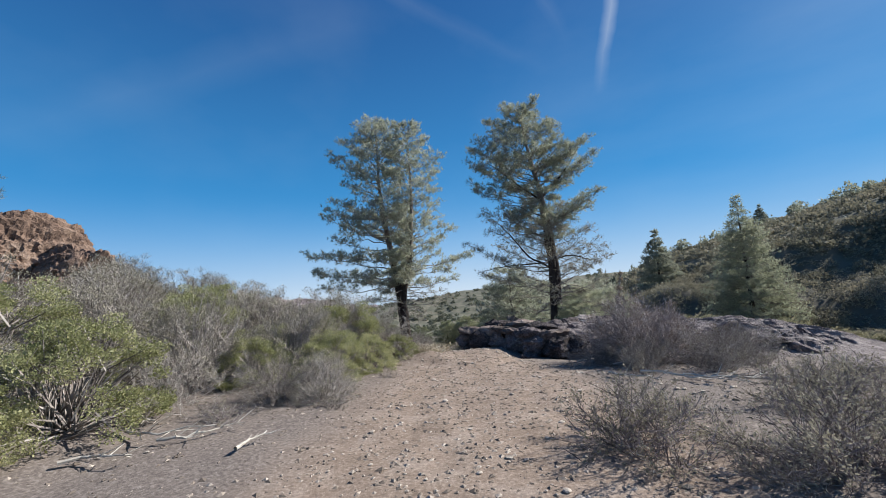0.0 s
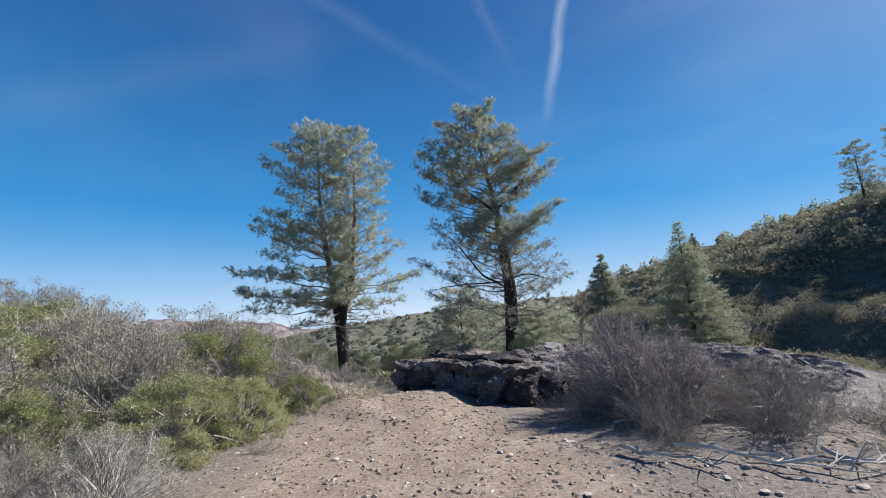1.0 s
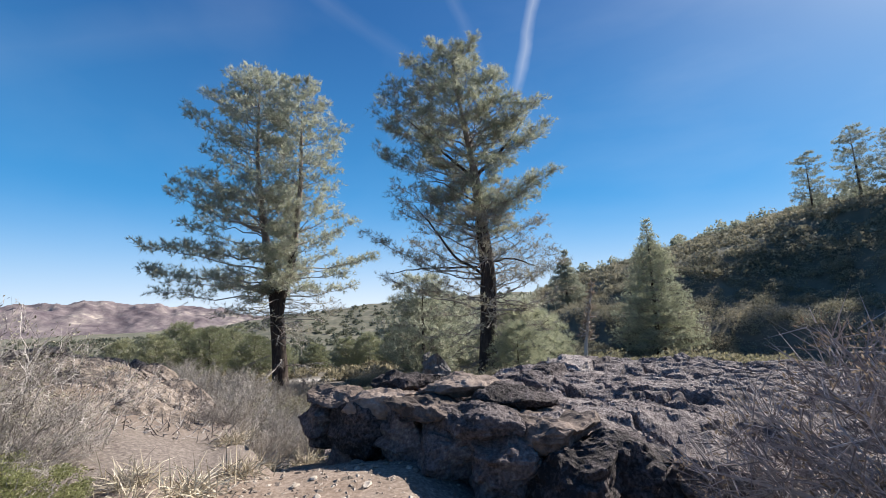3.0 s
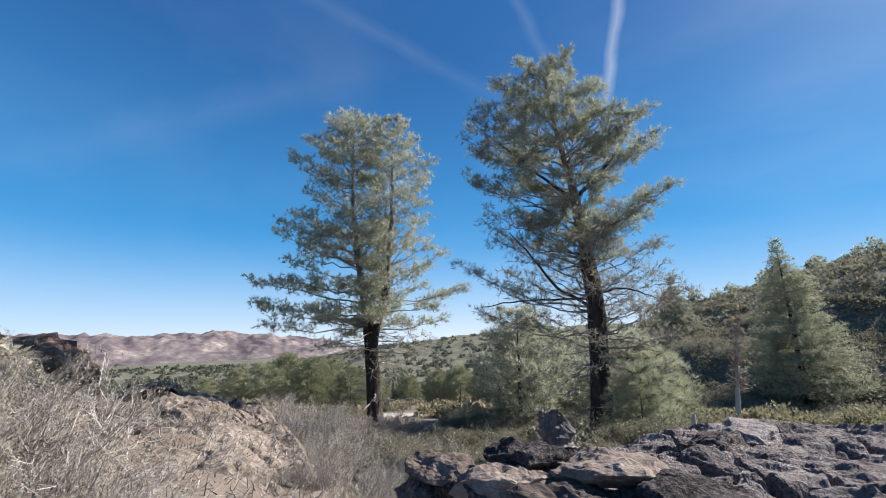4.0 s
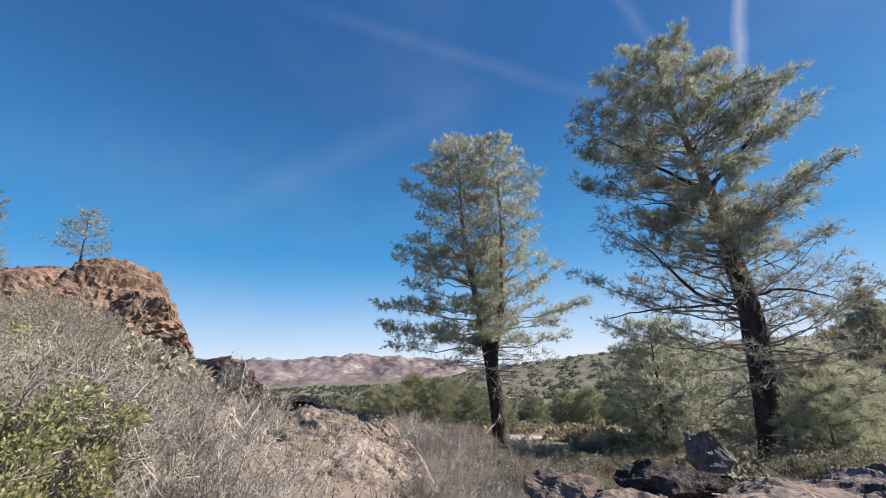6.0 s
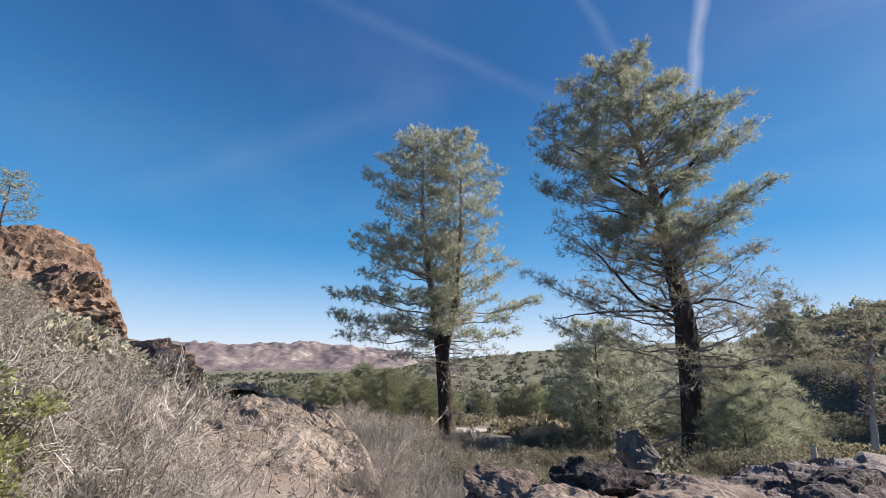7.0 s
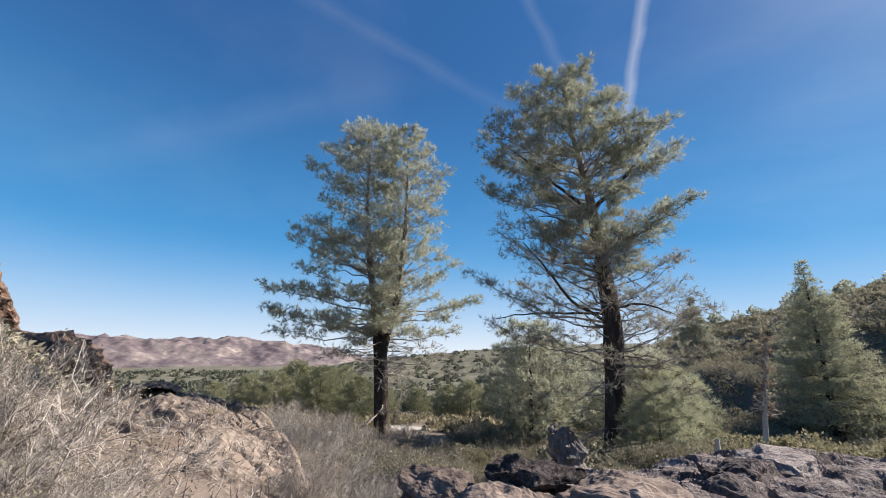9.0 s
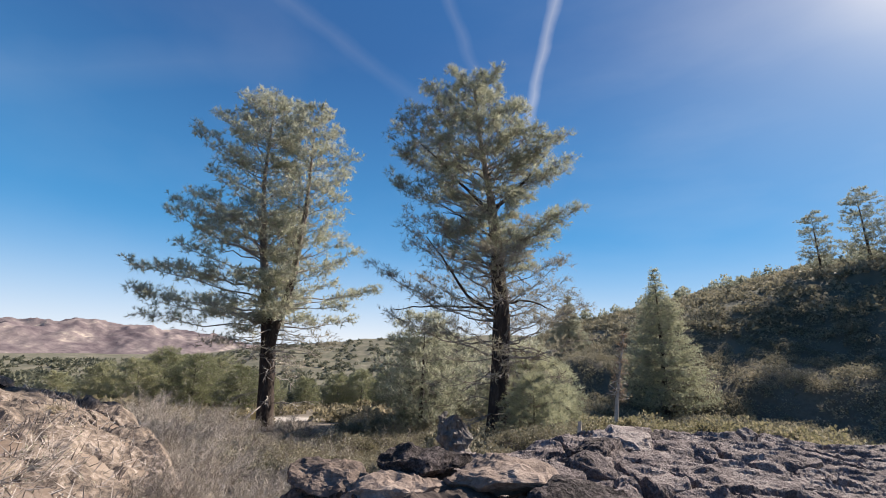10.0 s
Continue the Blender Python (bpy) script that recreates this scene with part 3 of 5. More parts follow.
def build_outcrop():
    top = thing("rock_outcrop", (3.0, 11.5, 0), "low purplish grey volcanic rock outcrop beside the trail", "rock")
    nx, ny = 420, 280
    X, Y = np.meshgrid(np.linspace(0.9, 12.5, nx), np.linspace(8.9, 16.5, ny))
    x, y = X.ravel(), Y.ravel()
    p = np.stack([x, y, 0 * x], 1)
    warp = fbm(p * 0.9, 4, 41) * 0.35
    front = np.interp(x, [0.9, 1.5, 2.0, 2.4, 3.2, 5, 8, 10, 12.5], [12.7, 12.3, 11.7, 10.9, 10.2, 9.8, 9.9, 10.3, 11.5])
    back = np.interp(x, [0.9, 3, 6, 9, 12.5], [13.6, 14.6, 15.5, 15.4, 13.5])
    fall = np.interp(x, [1, 2.5, 4.5, 12], [0.30, 0.45, 1.5, 2.0])
    d = np.minimum((y + warp - front) / fall, (back - y + warp) / 0.9)
    d = np.minimum(d, (x - 0.95 + warp * 0.5) / 0.35)
    d = np.minimum(d, (12.4 - x + warp) / 2.0)
    crown = np.interp(x, [1, 2, 4, 6, 9, 12.5], [0.24, 0.32, 0.30, 0.20, 0.06, -0.1]) + 0.06 * smooth(12.5, 14.5, y) * smooth(3, 4, x)
    z = -0.7 + (crown + 0.7) * np.clip(smooth(-0.3, 1.05, d), 0, 1)
    tilt = p @ np.array([[0.94, 0.2, 0], [-0.34, 0.5, 0], [0, 0, 1.0]])
    strata = ridged(tilt * np.array([0.55, 3.0, 1]), 5, 43) - 0.62
    pits = fbm(p * 6.0, 4, 45)
    blocks = np.abs(fbm(p * 1.35 + 3, 3, 47))
    rag = (ridged(tilt * np.array([0.9, 9.0, 1]), 4, 49) - 0.6) * 0.10 + fbm(tilt * np.array([6, 24, 1.0]), 3, 51) * 0.035
    z = z + (strata * 0.34 + rag * 1.1 + pits * 0.02 - np.exp(-(blocks / 0.035) ** 2) * 0.26) * smooth(-0.1, 0.5, d)
    h = z + fbm(p * 2.6, 4, 53, 0.5) * 0.10 + (tilt[:, 1] * 0.05)
    step = 0.085 + 0.03 * fbm(p * 0.8, 2, 55)
    ledge = np.floor(h / step) * step
    z = z + (ledge + step * 0.5 - h) * 0.14 * smooth(-0.1, 0.4, d)
    i = np.arange(ny - 1)[:, None] * nx + np.arange(nx - 1)[None]
    f = np.stack([i, i + 1, i + nx + 1, i + nx], -1).reshape(-1, 4)
    v = np.stack([x - 3.0, y - 11.5, z], 1)
    v[:, 1] -= 0.12 * strata * smooth(0, 0.5, d)
    part("bedrock", mesh_from("bedrock", v, f, ROCK, False), top)
    # blocks along the broken edge: place, half sizes, turn, tilt, red or grey
    for k, (bx, by, bz, sx, sy, sz, turn, tilt_, red) in enumerate((
            (0.98, 13.00, 0.28, 0.44, 0.36, 0.34, -40, 3, 0), (1.40, 12.50, 0.26, 0.46, 0.38, 0.34, -48, -4, 0), (1.82, 12.00, 0.26, 0.44, 0.36, 0.36, -42, 2, 0),
            (2.22, 11.46, 0.26, 0.46, 0.40, 0.34, -38, 5, 0), (2.66, 11.02, 0.22, 0.44, 0.40, 0.36, -30, -3, 0), (3.12, 10.62, 0.18, 0.48, 0.40, 0.34, -22, 6, 0),
            (1.16, 12.92, 0.57, 0.52, 0.36, 0.12, -46, 3, 1), (1.66, 12.36, 0.57, 0.54, 0.40, 0.13, -44, -3, 1), (2.14, 11.80, 0.59, 0.52, 0.42, 0.13, -40, 4, 1),
            (2.58, 11.32, 0.55, 0.50, 0.40, 0.14, -34, 2, 0), (3.06, 11.00, 0.49, 0.54, 0.40, 0.14, -18, -4, 1), (1.95, 12.65, 0.73, 0.46, 0.34, 0.10, -30, 4, 0),
            (2.55, 12.15, 0.71, 0.50, 0.36, 0.11, -22, -5, 1), (3.00, 11.62, 0.67, 0.44, 0.34, 0.12, 8, 6, 0),
            (2.24, 10.60, -0.04, 0.26, 0.22, 0.20, 60, 0, 0), (1.30, 11.75, 0.00, 0.17, 0.14, 0.14, 70, 0, 1), (3.55, 10.75, 0.24, 0.50, 0.46, 0.32, 40, -5, 0),
            (3.30, 12.35, 0.50, 0.30, 0.22, 0.20, 33, 10, 0), (3.75, 12.75, 0.48, 0.36, 0.26, 0.22, -30, 14, 0),
            (4.25, 13.35, 0.50, 0.52, 0.36, 0.26, 18, -8, 0), (4.95, 13.75, 0.50, 0.46, 0.32, 0.24, -12, 6, 0),
            (5.65, 14.05, 0.42, 0.50, 0.34, 0.22, 22, -4, 0), (6.35, 14.20, 0.32, 0.44, 0.30, 0.20, -20, 8, 0),
            (3.05, 13.25, 0.30, 0.36, 0.28, 0.22, 8, -10, 1), (2.25, 12.95, 0.34, 0.30, 0.26, 0.20, 44, 6, 0),
            (4.30, 10.25, 0.16, 0.62, 0.42, 0.28, -16, 10, 0), (5.60, 10.85, 0.18, 0.80, 0.50, 0.24, 12, 6, 0),
            (7.30, 11.60, 0.12, 0.95, 0.55, 0.24, -8, 4, 0), (8.60, 10.75, -0.10, 0.70, 0.45, 0.24, 20, 4, 0),
            (9.70, 10.60, -0.35, 0.55, 0.40, 0.30, -30, 0, 0))):
        ob = part("block", boulder_mesh("block", (sx, sy, sz), 100 + k, 5 if k < 20 else 4, material=RED_ROCK if red else ROCK), top)
        ob.matrix_basis = pose(bx - 3.0, by - 11.5, bz - 0.20, tilt_, tilt_ * 0.6, turn)
    # the pinnacle behind the edge
    pin = thing("rock_pinnacle", (2.66, 14.3, ground_at(2.66, 14.3) - 0.05), "small weathered grey rock pinnacle with a pale cap", "rock")
    for k, (dx, dz, sx, sy, sz, mat_) in enumerate(((0, 0.5, 0.26, 0.24, 0.62, ROCK), (0.10, 1.02, 0.17, 0.16, 0.40, STONE_GREY), (-0.22, 0.42, 0.20, 0.24, 0.42, ROCK), (0.28, 0.30, 0.22, 0.24, 0.36, RED_ROCK), (-0.05, 1.28, 0.11, 0.11, 0.20, STONE_GREY), (-0.40, 0.12, 0.26, 0.24, 0.24, ROCK))):
        ob = part("block", boulder_mesh("block", (sx, sy, sz), 160 + k, 4, rough=0.5, material=mat_), pin)
        ob.matrix_basis = pose(dx, 0.04 * k, dz * 1.1, 5 * k - 8, 9 - 6 * k, 50 * k) @ Matrix.Diagonal((1, 1, 1.1, 1))


build_outcrop()


def build_ledge():
    """A slab with a dark hollow beneath it in the clay bank."""
    x, y = -4.55, 17.2
    n, f = BALLS[5]
    v = n / np.max(np.abs(n), axis=1, keepdims=True) ** 0.35
    w = v * np.array([0.44, 0.55, 0.22])
    w = w + unit(v) * (fbm(w * 2.6, 5, 91) * 0.20 + fbm(w * 9, 3, 92) * 0.06)[:, None]
    toward = unit(np.array([0.53, -0.85, 0.0]))
    side = np.array([0.85, 0.53, 0.0])
    e = np.sqrt((w @ side / 0.36) ** 2 + ((w[:, 2] - 0.02) / 0.16) ** 2)
    deep = np.clip(1.15 - e, 0, 1) ** 0.5 * (w @ toward > 0)
    w = w - toward * (deep * 0.95)[:, None]
    ob = new("rock_ledge", mesh_from("rock_ledge", w, f, BANK, False))
    ob.matrix_basis = pose(x, y, ground_at(x, y) + 0.03, 0, 10, 0)
    tagged(ob, "weathered rock ledge with a dark hollow beneath it", "rock")


build_ledge()


def build_cliff():
    """The red bluff on the left: a long broken wall with a rounded top."""
    top = thing("bluff", (-34.3, 31.2, 4.8), "reddish brown rock bluff rising above the brush", "cliff")
    for k, (cx, cy, cz, sx, sy, sz, turn) in enumerate(((-44.0, 40.5, 5.8, 7.6, 6.0, 7.0, 20), (-56, 42, 6.8, 9.0, 8.0, 7.2, -6), (-68, 43, 7.0, 10.0, 8.0, 7.6, 14),
                                                         (-38.0, 39.8, 3.6, 5.4, 5.0, 5.0, 30), (-81, 41, 7.5, 9.0, 8.0, 8.5, 0), (-32.0, 41.0, -1.0, 6.5, 4.5, 3.6, 10))):
        rng = np.random.default_rng(70 + k)
        n, f = BALLS[6 if k in (0, 1, 3) else 5]
        v = n / np.max(np.abs(n), axis=1, keepdims=True) ** 0.55
        for _ in range(9):
            d = unit(rng.normal(0, 1, 3))
            v = v - np.maximum(v @ d - rng.uniform(0.65, 0.95), 0)[:, None] * d * 0.8
        w = v * np.array([sx, sy, sz])
        q = w + 31 * k
        bump = fbm(q * 0.22, 5, 300 + k) * 1.1 + (ridged(q * np.array([0.22, 0.22, 0.45]), 5, 310 + k) - 0.6) * 1.5 + (ridged(q * np.array([0.9, 0.9, 1.6]), 4, 315 + k) - 0.6) * 0.55 + fbm(q * 2.2, 5, 320 + k) * 0.35 - np.exp(-(fbm(q * np.array([0.5, 0.5, 1.2]), 4, 330 + k) / 0.04) ** 2) * 0.28
        w = w + unit(v) * bump[:, None]
        ob = part("crag", mesh_from("crag", w * 0.72, f, CLIFF_ROCK, False), top)
        ob.matrix_basis = pose((cx + 48) * 0.72, (cy - 40) * 0.72, (cz - 6) * 0.72, 0, 0, turn)


build_cliff()


# ---- pines ----
def along(table, z):
    t = np.array(table, float)
    return np.interp(z, t[:, 0], t[:, 1])


def tier_limbs(rng, stem, tiers, fill=12, thick=0.05, puff=0.3, spray=0.55, low=-9.0, gap=0.24):
    """Limbs of one stem in tiers, with flat sprays of twigs and places for needle tufts. Each tier: lowest and highest limb tip, count,
    how far it reaches to the left and right, its depth as a share of that, slope of the limbs, bare share of each limb, density."""
    sticks, tuft_p, tuft_d, curved = [], [], [], []
    up = np.array([0, 0, 1.0])
    for z0, z1, count, left, right, depth, slope, bare, dens in tiers:
        turn = rng.uniform(0, 2 * math.pi)
        for k in range(count):
            phi = turn + 2 * math.pi * (k + rng.uniform(-0.3, 0.3)) / count
            c, s = math.cos(phi), math.sin(phi)
            zt = rng.uniform(z0, z1)
            sx, sy = along(stem[0], zt), along(stem[1], zt)
            rx = max(0.3, right - sx if c > 0 else sx - left)
            ry = max(0.3, depth * 0.5 * (right - left))
            L = rng.uniform(0.80, 1.0) / math.hypot(c / rx, s / ry)
            zs = max(low, zt - rng.uniform(*slope) * L)
            p0 = np.array([along(stem[0], zs), along(stem[1], zs), zs])
            tip = np.array([sx + c * L, sy + s * L, zt])
            t = np.linspace(0, 1, 8)[:, None]
            pts = p0 + (tip - p0) * t - up * np.sin(t * math.pi) * L * rng.uniform(-0.02, 0.10) + np.array([-s, c, 0]) * rng.normal(0, 0.09) * L * np.sin(t * math.pi)
            pts[1:-1] += rng.normal(0, 0.018 * L, (6, 3))
            curved.append((pts, thick * (0.30 + 0.70 * min(1.4, L / 3.5)) * (1 - 0.86 * t[:, 0])))
            along_limb = unit(tip - p0)
            side = unit(np.cross(along_limb, up))
            n = max(3, int(L * (1 - bare) / gap))
            for j in range(n + 1):
                u = min(0.995, bare + (1 - bare) * (j + rng.uniform(0.0, 0.8)) / n)
                i = min(int(u * 7), 6)
                q = pts[i] + (pts[i + 1] - pts[i]) * (u * 7 - i)
                end = j == n
                ang = 0.0 if end else rng.uniform(0.55, 1.15) * (1 if j % 2 else -1)
                d = unit(along_limb * math.cos(ang) + side * math.sin(ang) + up * rng.uniform(-0.15, 0.5))
                ls = spray * rng.uniform(0.6, 1.25) * (0.6 + 0.6 * (1 - u)) * min(1.0, 0.30 + L / 3.2)
                e = q + d * ls
                mid = q + d * ls * 0.5 - up * 0.05 * ls
                sticks.append((q, mid, 0.013, 0.009))
                sticks.append((mid, e, 0.009, 0.005))
                # a loose puff of tufts round the end of the spray, and a few along it
                R = puff * rng.uniform(0.7, 1.25) * min(1.0, 0.45 + L / 4.0)
                m = max(2, int(dens * fill * rng.uniform(0.7, 1.3) * min(1.0, 0.15 + L / (3.0 * puff))))
                ball_d = unit(rng.normal(0, 1, (m, 3)) + np.array([0, 0, 0.15]))
                off = e - d * R * 0.4 + ball_d * R * rng.uniform(0.1, 1, (m, 1)) ** 0.5 * np.array([1, 1, 0.62])
                root = q + (e - q) * rng.uniform(0.5, 1.0, (m, 1))
                k2 = max(1, m // 4)
                off[:k2] = q + (e - q) * rng.uniform(0.15, 0.7, (k2, 1)) + rng.normal(0, 0.3 * R, (k2, 3))
                root[:k2] = q + (e - q) * rng.uniform(0.1, 0.5, (k2, 1))
                td = unit(ball_d * 0.6 + d * 0.5 + np.array([0, 0, 0.5]) + rng.normal(0, 0.3, (m, 3)))
                for g in range(m):
                    sticks.append((root[g], off[g], 0.006, 0.003))
                tuft_p += list(off)
                tuft_d += list(td)
    return curved, sticks, tuft_p, tuft_d


def finish_tree(ob, rng, trunks, limbs, needle_mat, per_tuft, length, width, spread=0.5, twig_scale=1.0, dry=()):
    ox, oy, oz = ob.matrix_world.translation
    shift = np.array([ox, oy, oz])
    for pts, rad, sides, wob, high in trunks:
        n = int(np.searchsorted(pts[:, 2], high))
        if n > 1:
            v, f = tube(pts[:n + 1], rad[:n + 1], sides, wob, 5)
            part("trunk", mesh_from("trunk", v - shift, f, BARK, True), ob)
        if n < len(pts) - 1:
            v, f = tube(pts[max(n - 1, 0):], rad[max(n - 1, 0):], sides, wob, 5)
            part("upper_trunk", mesh_from("upper_trunk", v - shift, f, LIT_UPPER_BARK, True), ob, "thinner grey upper trunk, coloured paler as if sunlit")
    items, tp, td, sticks = [], [], [], []
    for curved, st, p, d in limbs:
        for pts, rad in curved:
            items.append(tube(pts, rad, 5))
        sticks += st
        tp += p
        td += d
    dry_p, dry_d = [], []
    for curved, st, p, d in dry:
        for pts, rad in curved:
            items.append(tube(pts, rad, 5))
        sticks += st
        dry_p += p
        dry_d += d
    a = np.array([s[0] for s in sticks])
    b = np.array([s[1] for s in sticks])
    items.append(spikes(a, b, np.array([s[2] for s in sticks]) * twig_scale * 1.25))
    v, f = join_parts(items)
    part("branchwork", mesh_from("branchwork", v - shift, f, LIMB), ob)
    v, f = needles(rng, np.array(tp), np.array(td), per_tuft, length, width, spread)
    part("crown", mesh_from("crown", v - shift, f, needle_mat), ob)
    if dry_p:
        v, f = needles(rng, np.array(dry_p), np.array(dry_d), max(4, int(per_tuft * 0.8)), length, width * 0.9, spread * 1.2)
        part("dry_foliage", mesh_from("dry_foliage", v - shift, f, DRY_NEEDLE), ob, "dry grey-brown inner needles")


def line(stem_z, table_x, table_y):
    return np.stack([along(table_x, stem_z), along(table_y, stem_z), stem_z], 1)


def dead_limbs(rng, stem, z0, z1, count, reach):
    curved, sticks = [], []
    for k in range(count):
        zs = rng.uniform(z0, z1)
        p0 = np.array([along(stem[0], zs), along(stem[1], zs), zs])
        phi = rng.uniform(-math.pi, math.pi)
        L = reach * rng.uniform(0.4, 1.0)
        t = np.linspace(0, 1, 6)[:, None]
        pts = p0 + np.array([math.cos(phi), math.sin(phi), 0]) * L * t + np.array([0, 0, 1.0]) * (rng.uniform(-0.1, 0.25) * L * t - 0.28 * L * t * t)
        pts[1:] += np.cumsum(rng.normal(0, 0.045 * L, (5, 3)), 0)
        curved.append((pts, 0.032 * (1 - 0.8 * t[:, 0])))
        for j in range(9):
            i = rng.integers(1, 5)
            q = pts[i]
            d = unit(rng.normal(0, 0.7, 3) + unit(pts[i + 1 if i < 5 else i] - pts[i - 1]) + np.array([0, 0, -0.25]))
            e = q + d * rng.uniform(0.2, 0.6)
            sticks.append((q, e, 0.010, 0.005))
            for _ in range(3):
                g = e + unit(d + rng.normal(0, 0.6, 3)) * rng.uniform(0.1, 0.35)
                sticks.append((q + (e - q) * rng.uniform(0.4, 1), g, 0.006, 0.004))
    return curved, sticks, [], []


def twin_pine():
    rng = np.random.default_rng(11)
    base_z = ground_at(-2.35, 35.0)
    ob = thing("pine_tree", (-2.35, 35.0, base_z), "tall grey-green pine with a forked dark trunk", "tree", "pines ahead")
    sa = (((-4, -2.35), (0.75, -2.7), (3.5, -3.1), (7.5, -3.75), (11.4, -4.15), (18, -4.15)), ((-4, 35.0), (6, 35.2), (18, 35.5)))
    sb = (((-4, -2.35), (0.75, -2.6), (2.0, -2.45), (4.9, -1.75), (9.45, -1.35), (16.4, -1.3)), ((-4, 35.0), (0.75, 35.0), (16, 34.3)))
    za, zb = np.linspace(base_z - 0.4, 17.0, 40), np.linspace(1.0, 15.6, 34)
    ra = np.interp(za, [base_z - 0.4, base_z + 0.5, 0.75, 2.0, 4, 10, 17.4], [0.66, 0.46, 0.42, 0.36, 0.27, 0.15, 0.02])
    rb = np.interp(zb, [1, 2.5, 6, 11, 15.8], [0.27, 0.25, 0.20, 0.11, 0.02])
    # the taller stem carries the left half of the crown, the other the right
    left_half = ((16.7, 17.7, 7, -5.0, -3.2, 1.0, (0.5, 1.0), 0.10, 1.3), (15.6, 16.9, 10, -6.4, -2.4, 0.9, (0.4, 0.9), 0.15, 1.3), (14.6, 15.8, 11, -7.7, -2.4, 0.8, (0.4, 0.8), 0.2, 1.25),
                 (12.9, 14.2, 12, -8.3, -2.2, 0.8, (0.3, 0.7), 0.2, 1.25), (11.3, 12.5, 10, -7.5, -2.0, 0.85, (0.3, 0.6), 0.25, 1.1), (9.0, 10.3, 15, -9.7, -1.8, 0.75, (0.3, 0.6), 0.28, 1.3),
                 (7.6, 9.0, 14, -9.2, -1.6, 0.75, (0.2, 0.5), 0.42, 1.25), (6.7, 7.5, 10, -9.0, -1.6, 0.8, (0.15, 0.4), 0.48, 1.2), (5.0, 6.2, 13, -10.6, -1.8, 0.65, (0.1, 0.3), 0.55, 1.8),
                 (3.3, 4.8, 15, -11.4, -2.0, 0.6, (0.0, 0.22), 0.58, 1.9), (1.8, 3.2, 12, -10.4, -2.4, 0.55, (-0.1, 0.12), 0.6, 1.6))
    right_half = ((15.4, 16.3, 7, -2.2, -0.4, 1.0, (0.5, 1.0), 0.10, 1.3), (14.2, 15.4, 9, -2.9, 0.3, 1.0, (0.4, 0.9), 0.15, 1.3), (12.7, 13.9, 10, -3.2, 1.2, 0.9, (0.4, 0.8), 0.2, 1.25),
                  (11.2, 12.3, 9, -3.2, 1.0, 1.0, (0.3, 0.7), 0.2, 1.2), (9.5, 10.7, 9, -3.4, 1.0, 1.0, (0.3, 0.6), 0.25, 1.1), (7.8, 9.0, 9, -3.6, 1.1, 1.0, (0.3, 0.6), 0.42, 1.1),
                  (6.0, 7.2, 10, -3.4, 2.4, 0.8, (0.2, 0.5), 0.48, 1.4), (4.0, 5.6, 12, -3.2, 3.7, 0.7, (0.1, 0.35), 0.55, 1.7), (2.2, 3.8, 10, -3.4, 2.6, 0.8, (-0.1, 0.2), 0.55, 1.5))
    limbs = [tier_limbs(rng, sa, left_half, 10, 0.05, 0.52, 1.25, 2.0, 0.38), tier_limbs(rng, sb, right_half, 10, 0.05, 0.52, 1.2, 1.6, 0.38), dead_limbs(rng, sa, base_z + 0.8, 2.5, 20, 3.8)]
    dry = [tier_limbs(rng, sb, ((-0.6, 1.6, 9, -6.4, 1.6, 0.9, (-0.2, 0.1), 0.5, 0.6), (1.6, 2.6, 6, -6.0, 1.6, 0.8, (-0.1, 0.2), 0.5, 0.5)), 9, 0.035, 0.5, 1.0, -1.0, 0.4),
           tier_limbs(rng, sa, ((3.0, 11.0, 22, -7.0, -0.6, 1.0, (0.2, 0.5), 0.3, 0.45),), 8, 0.035, 0.5, 1.0, 2.0, 0.4)]
    finish_tree(ob, rng, [(line(za, *sa), ra, 14, 0.16, 4.6), (line(zb, *sb), rb, 10, 0.14, 5.2)], limbs, NEEDLE, 9, 0.31, 0.034, 0.75, 1.4, dry)


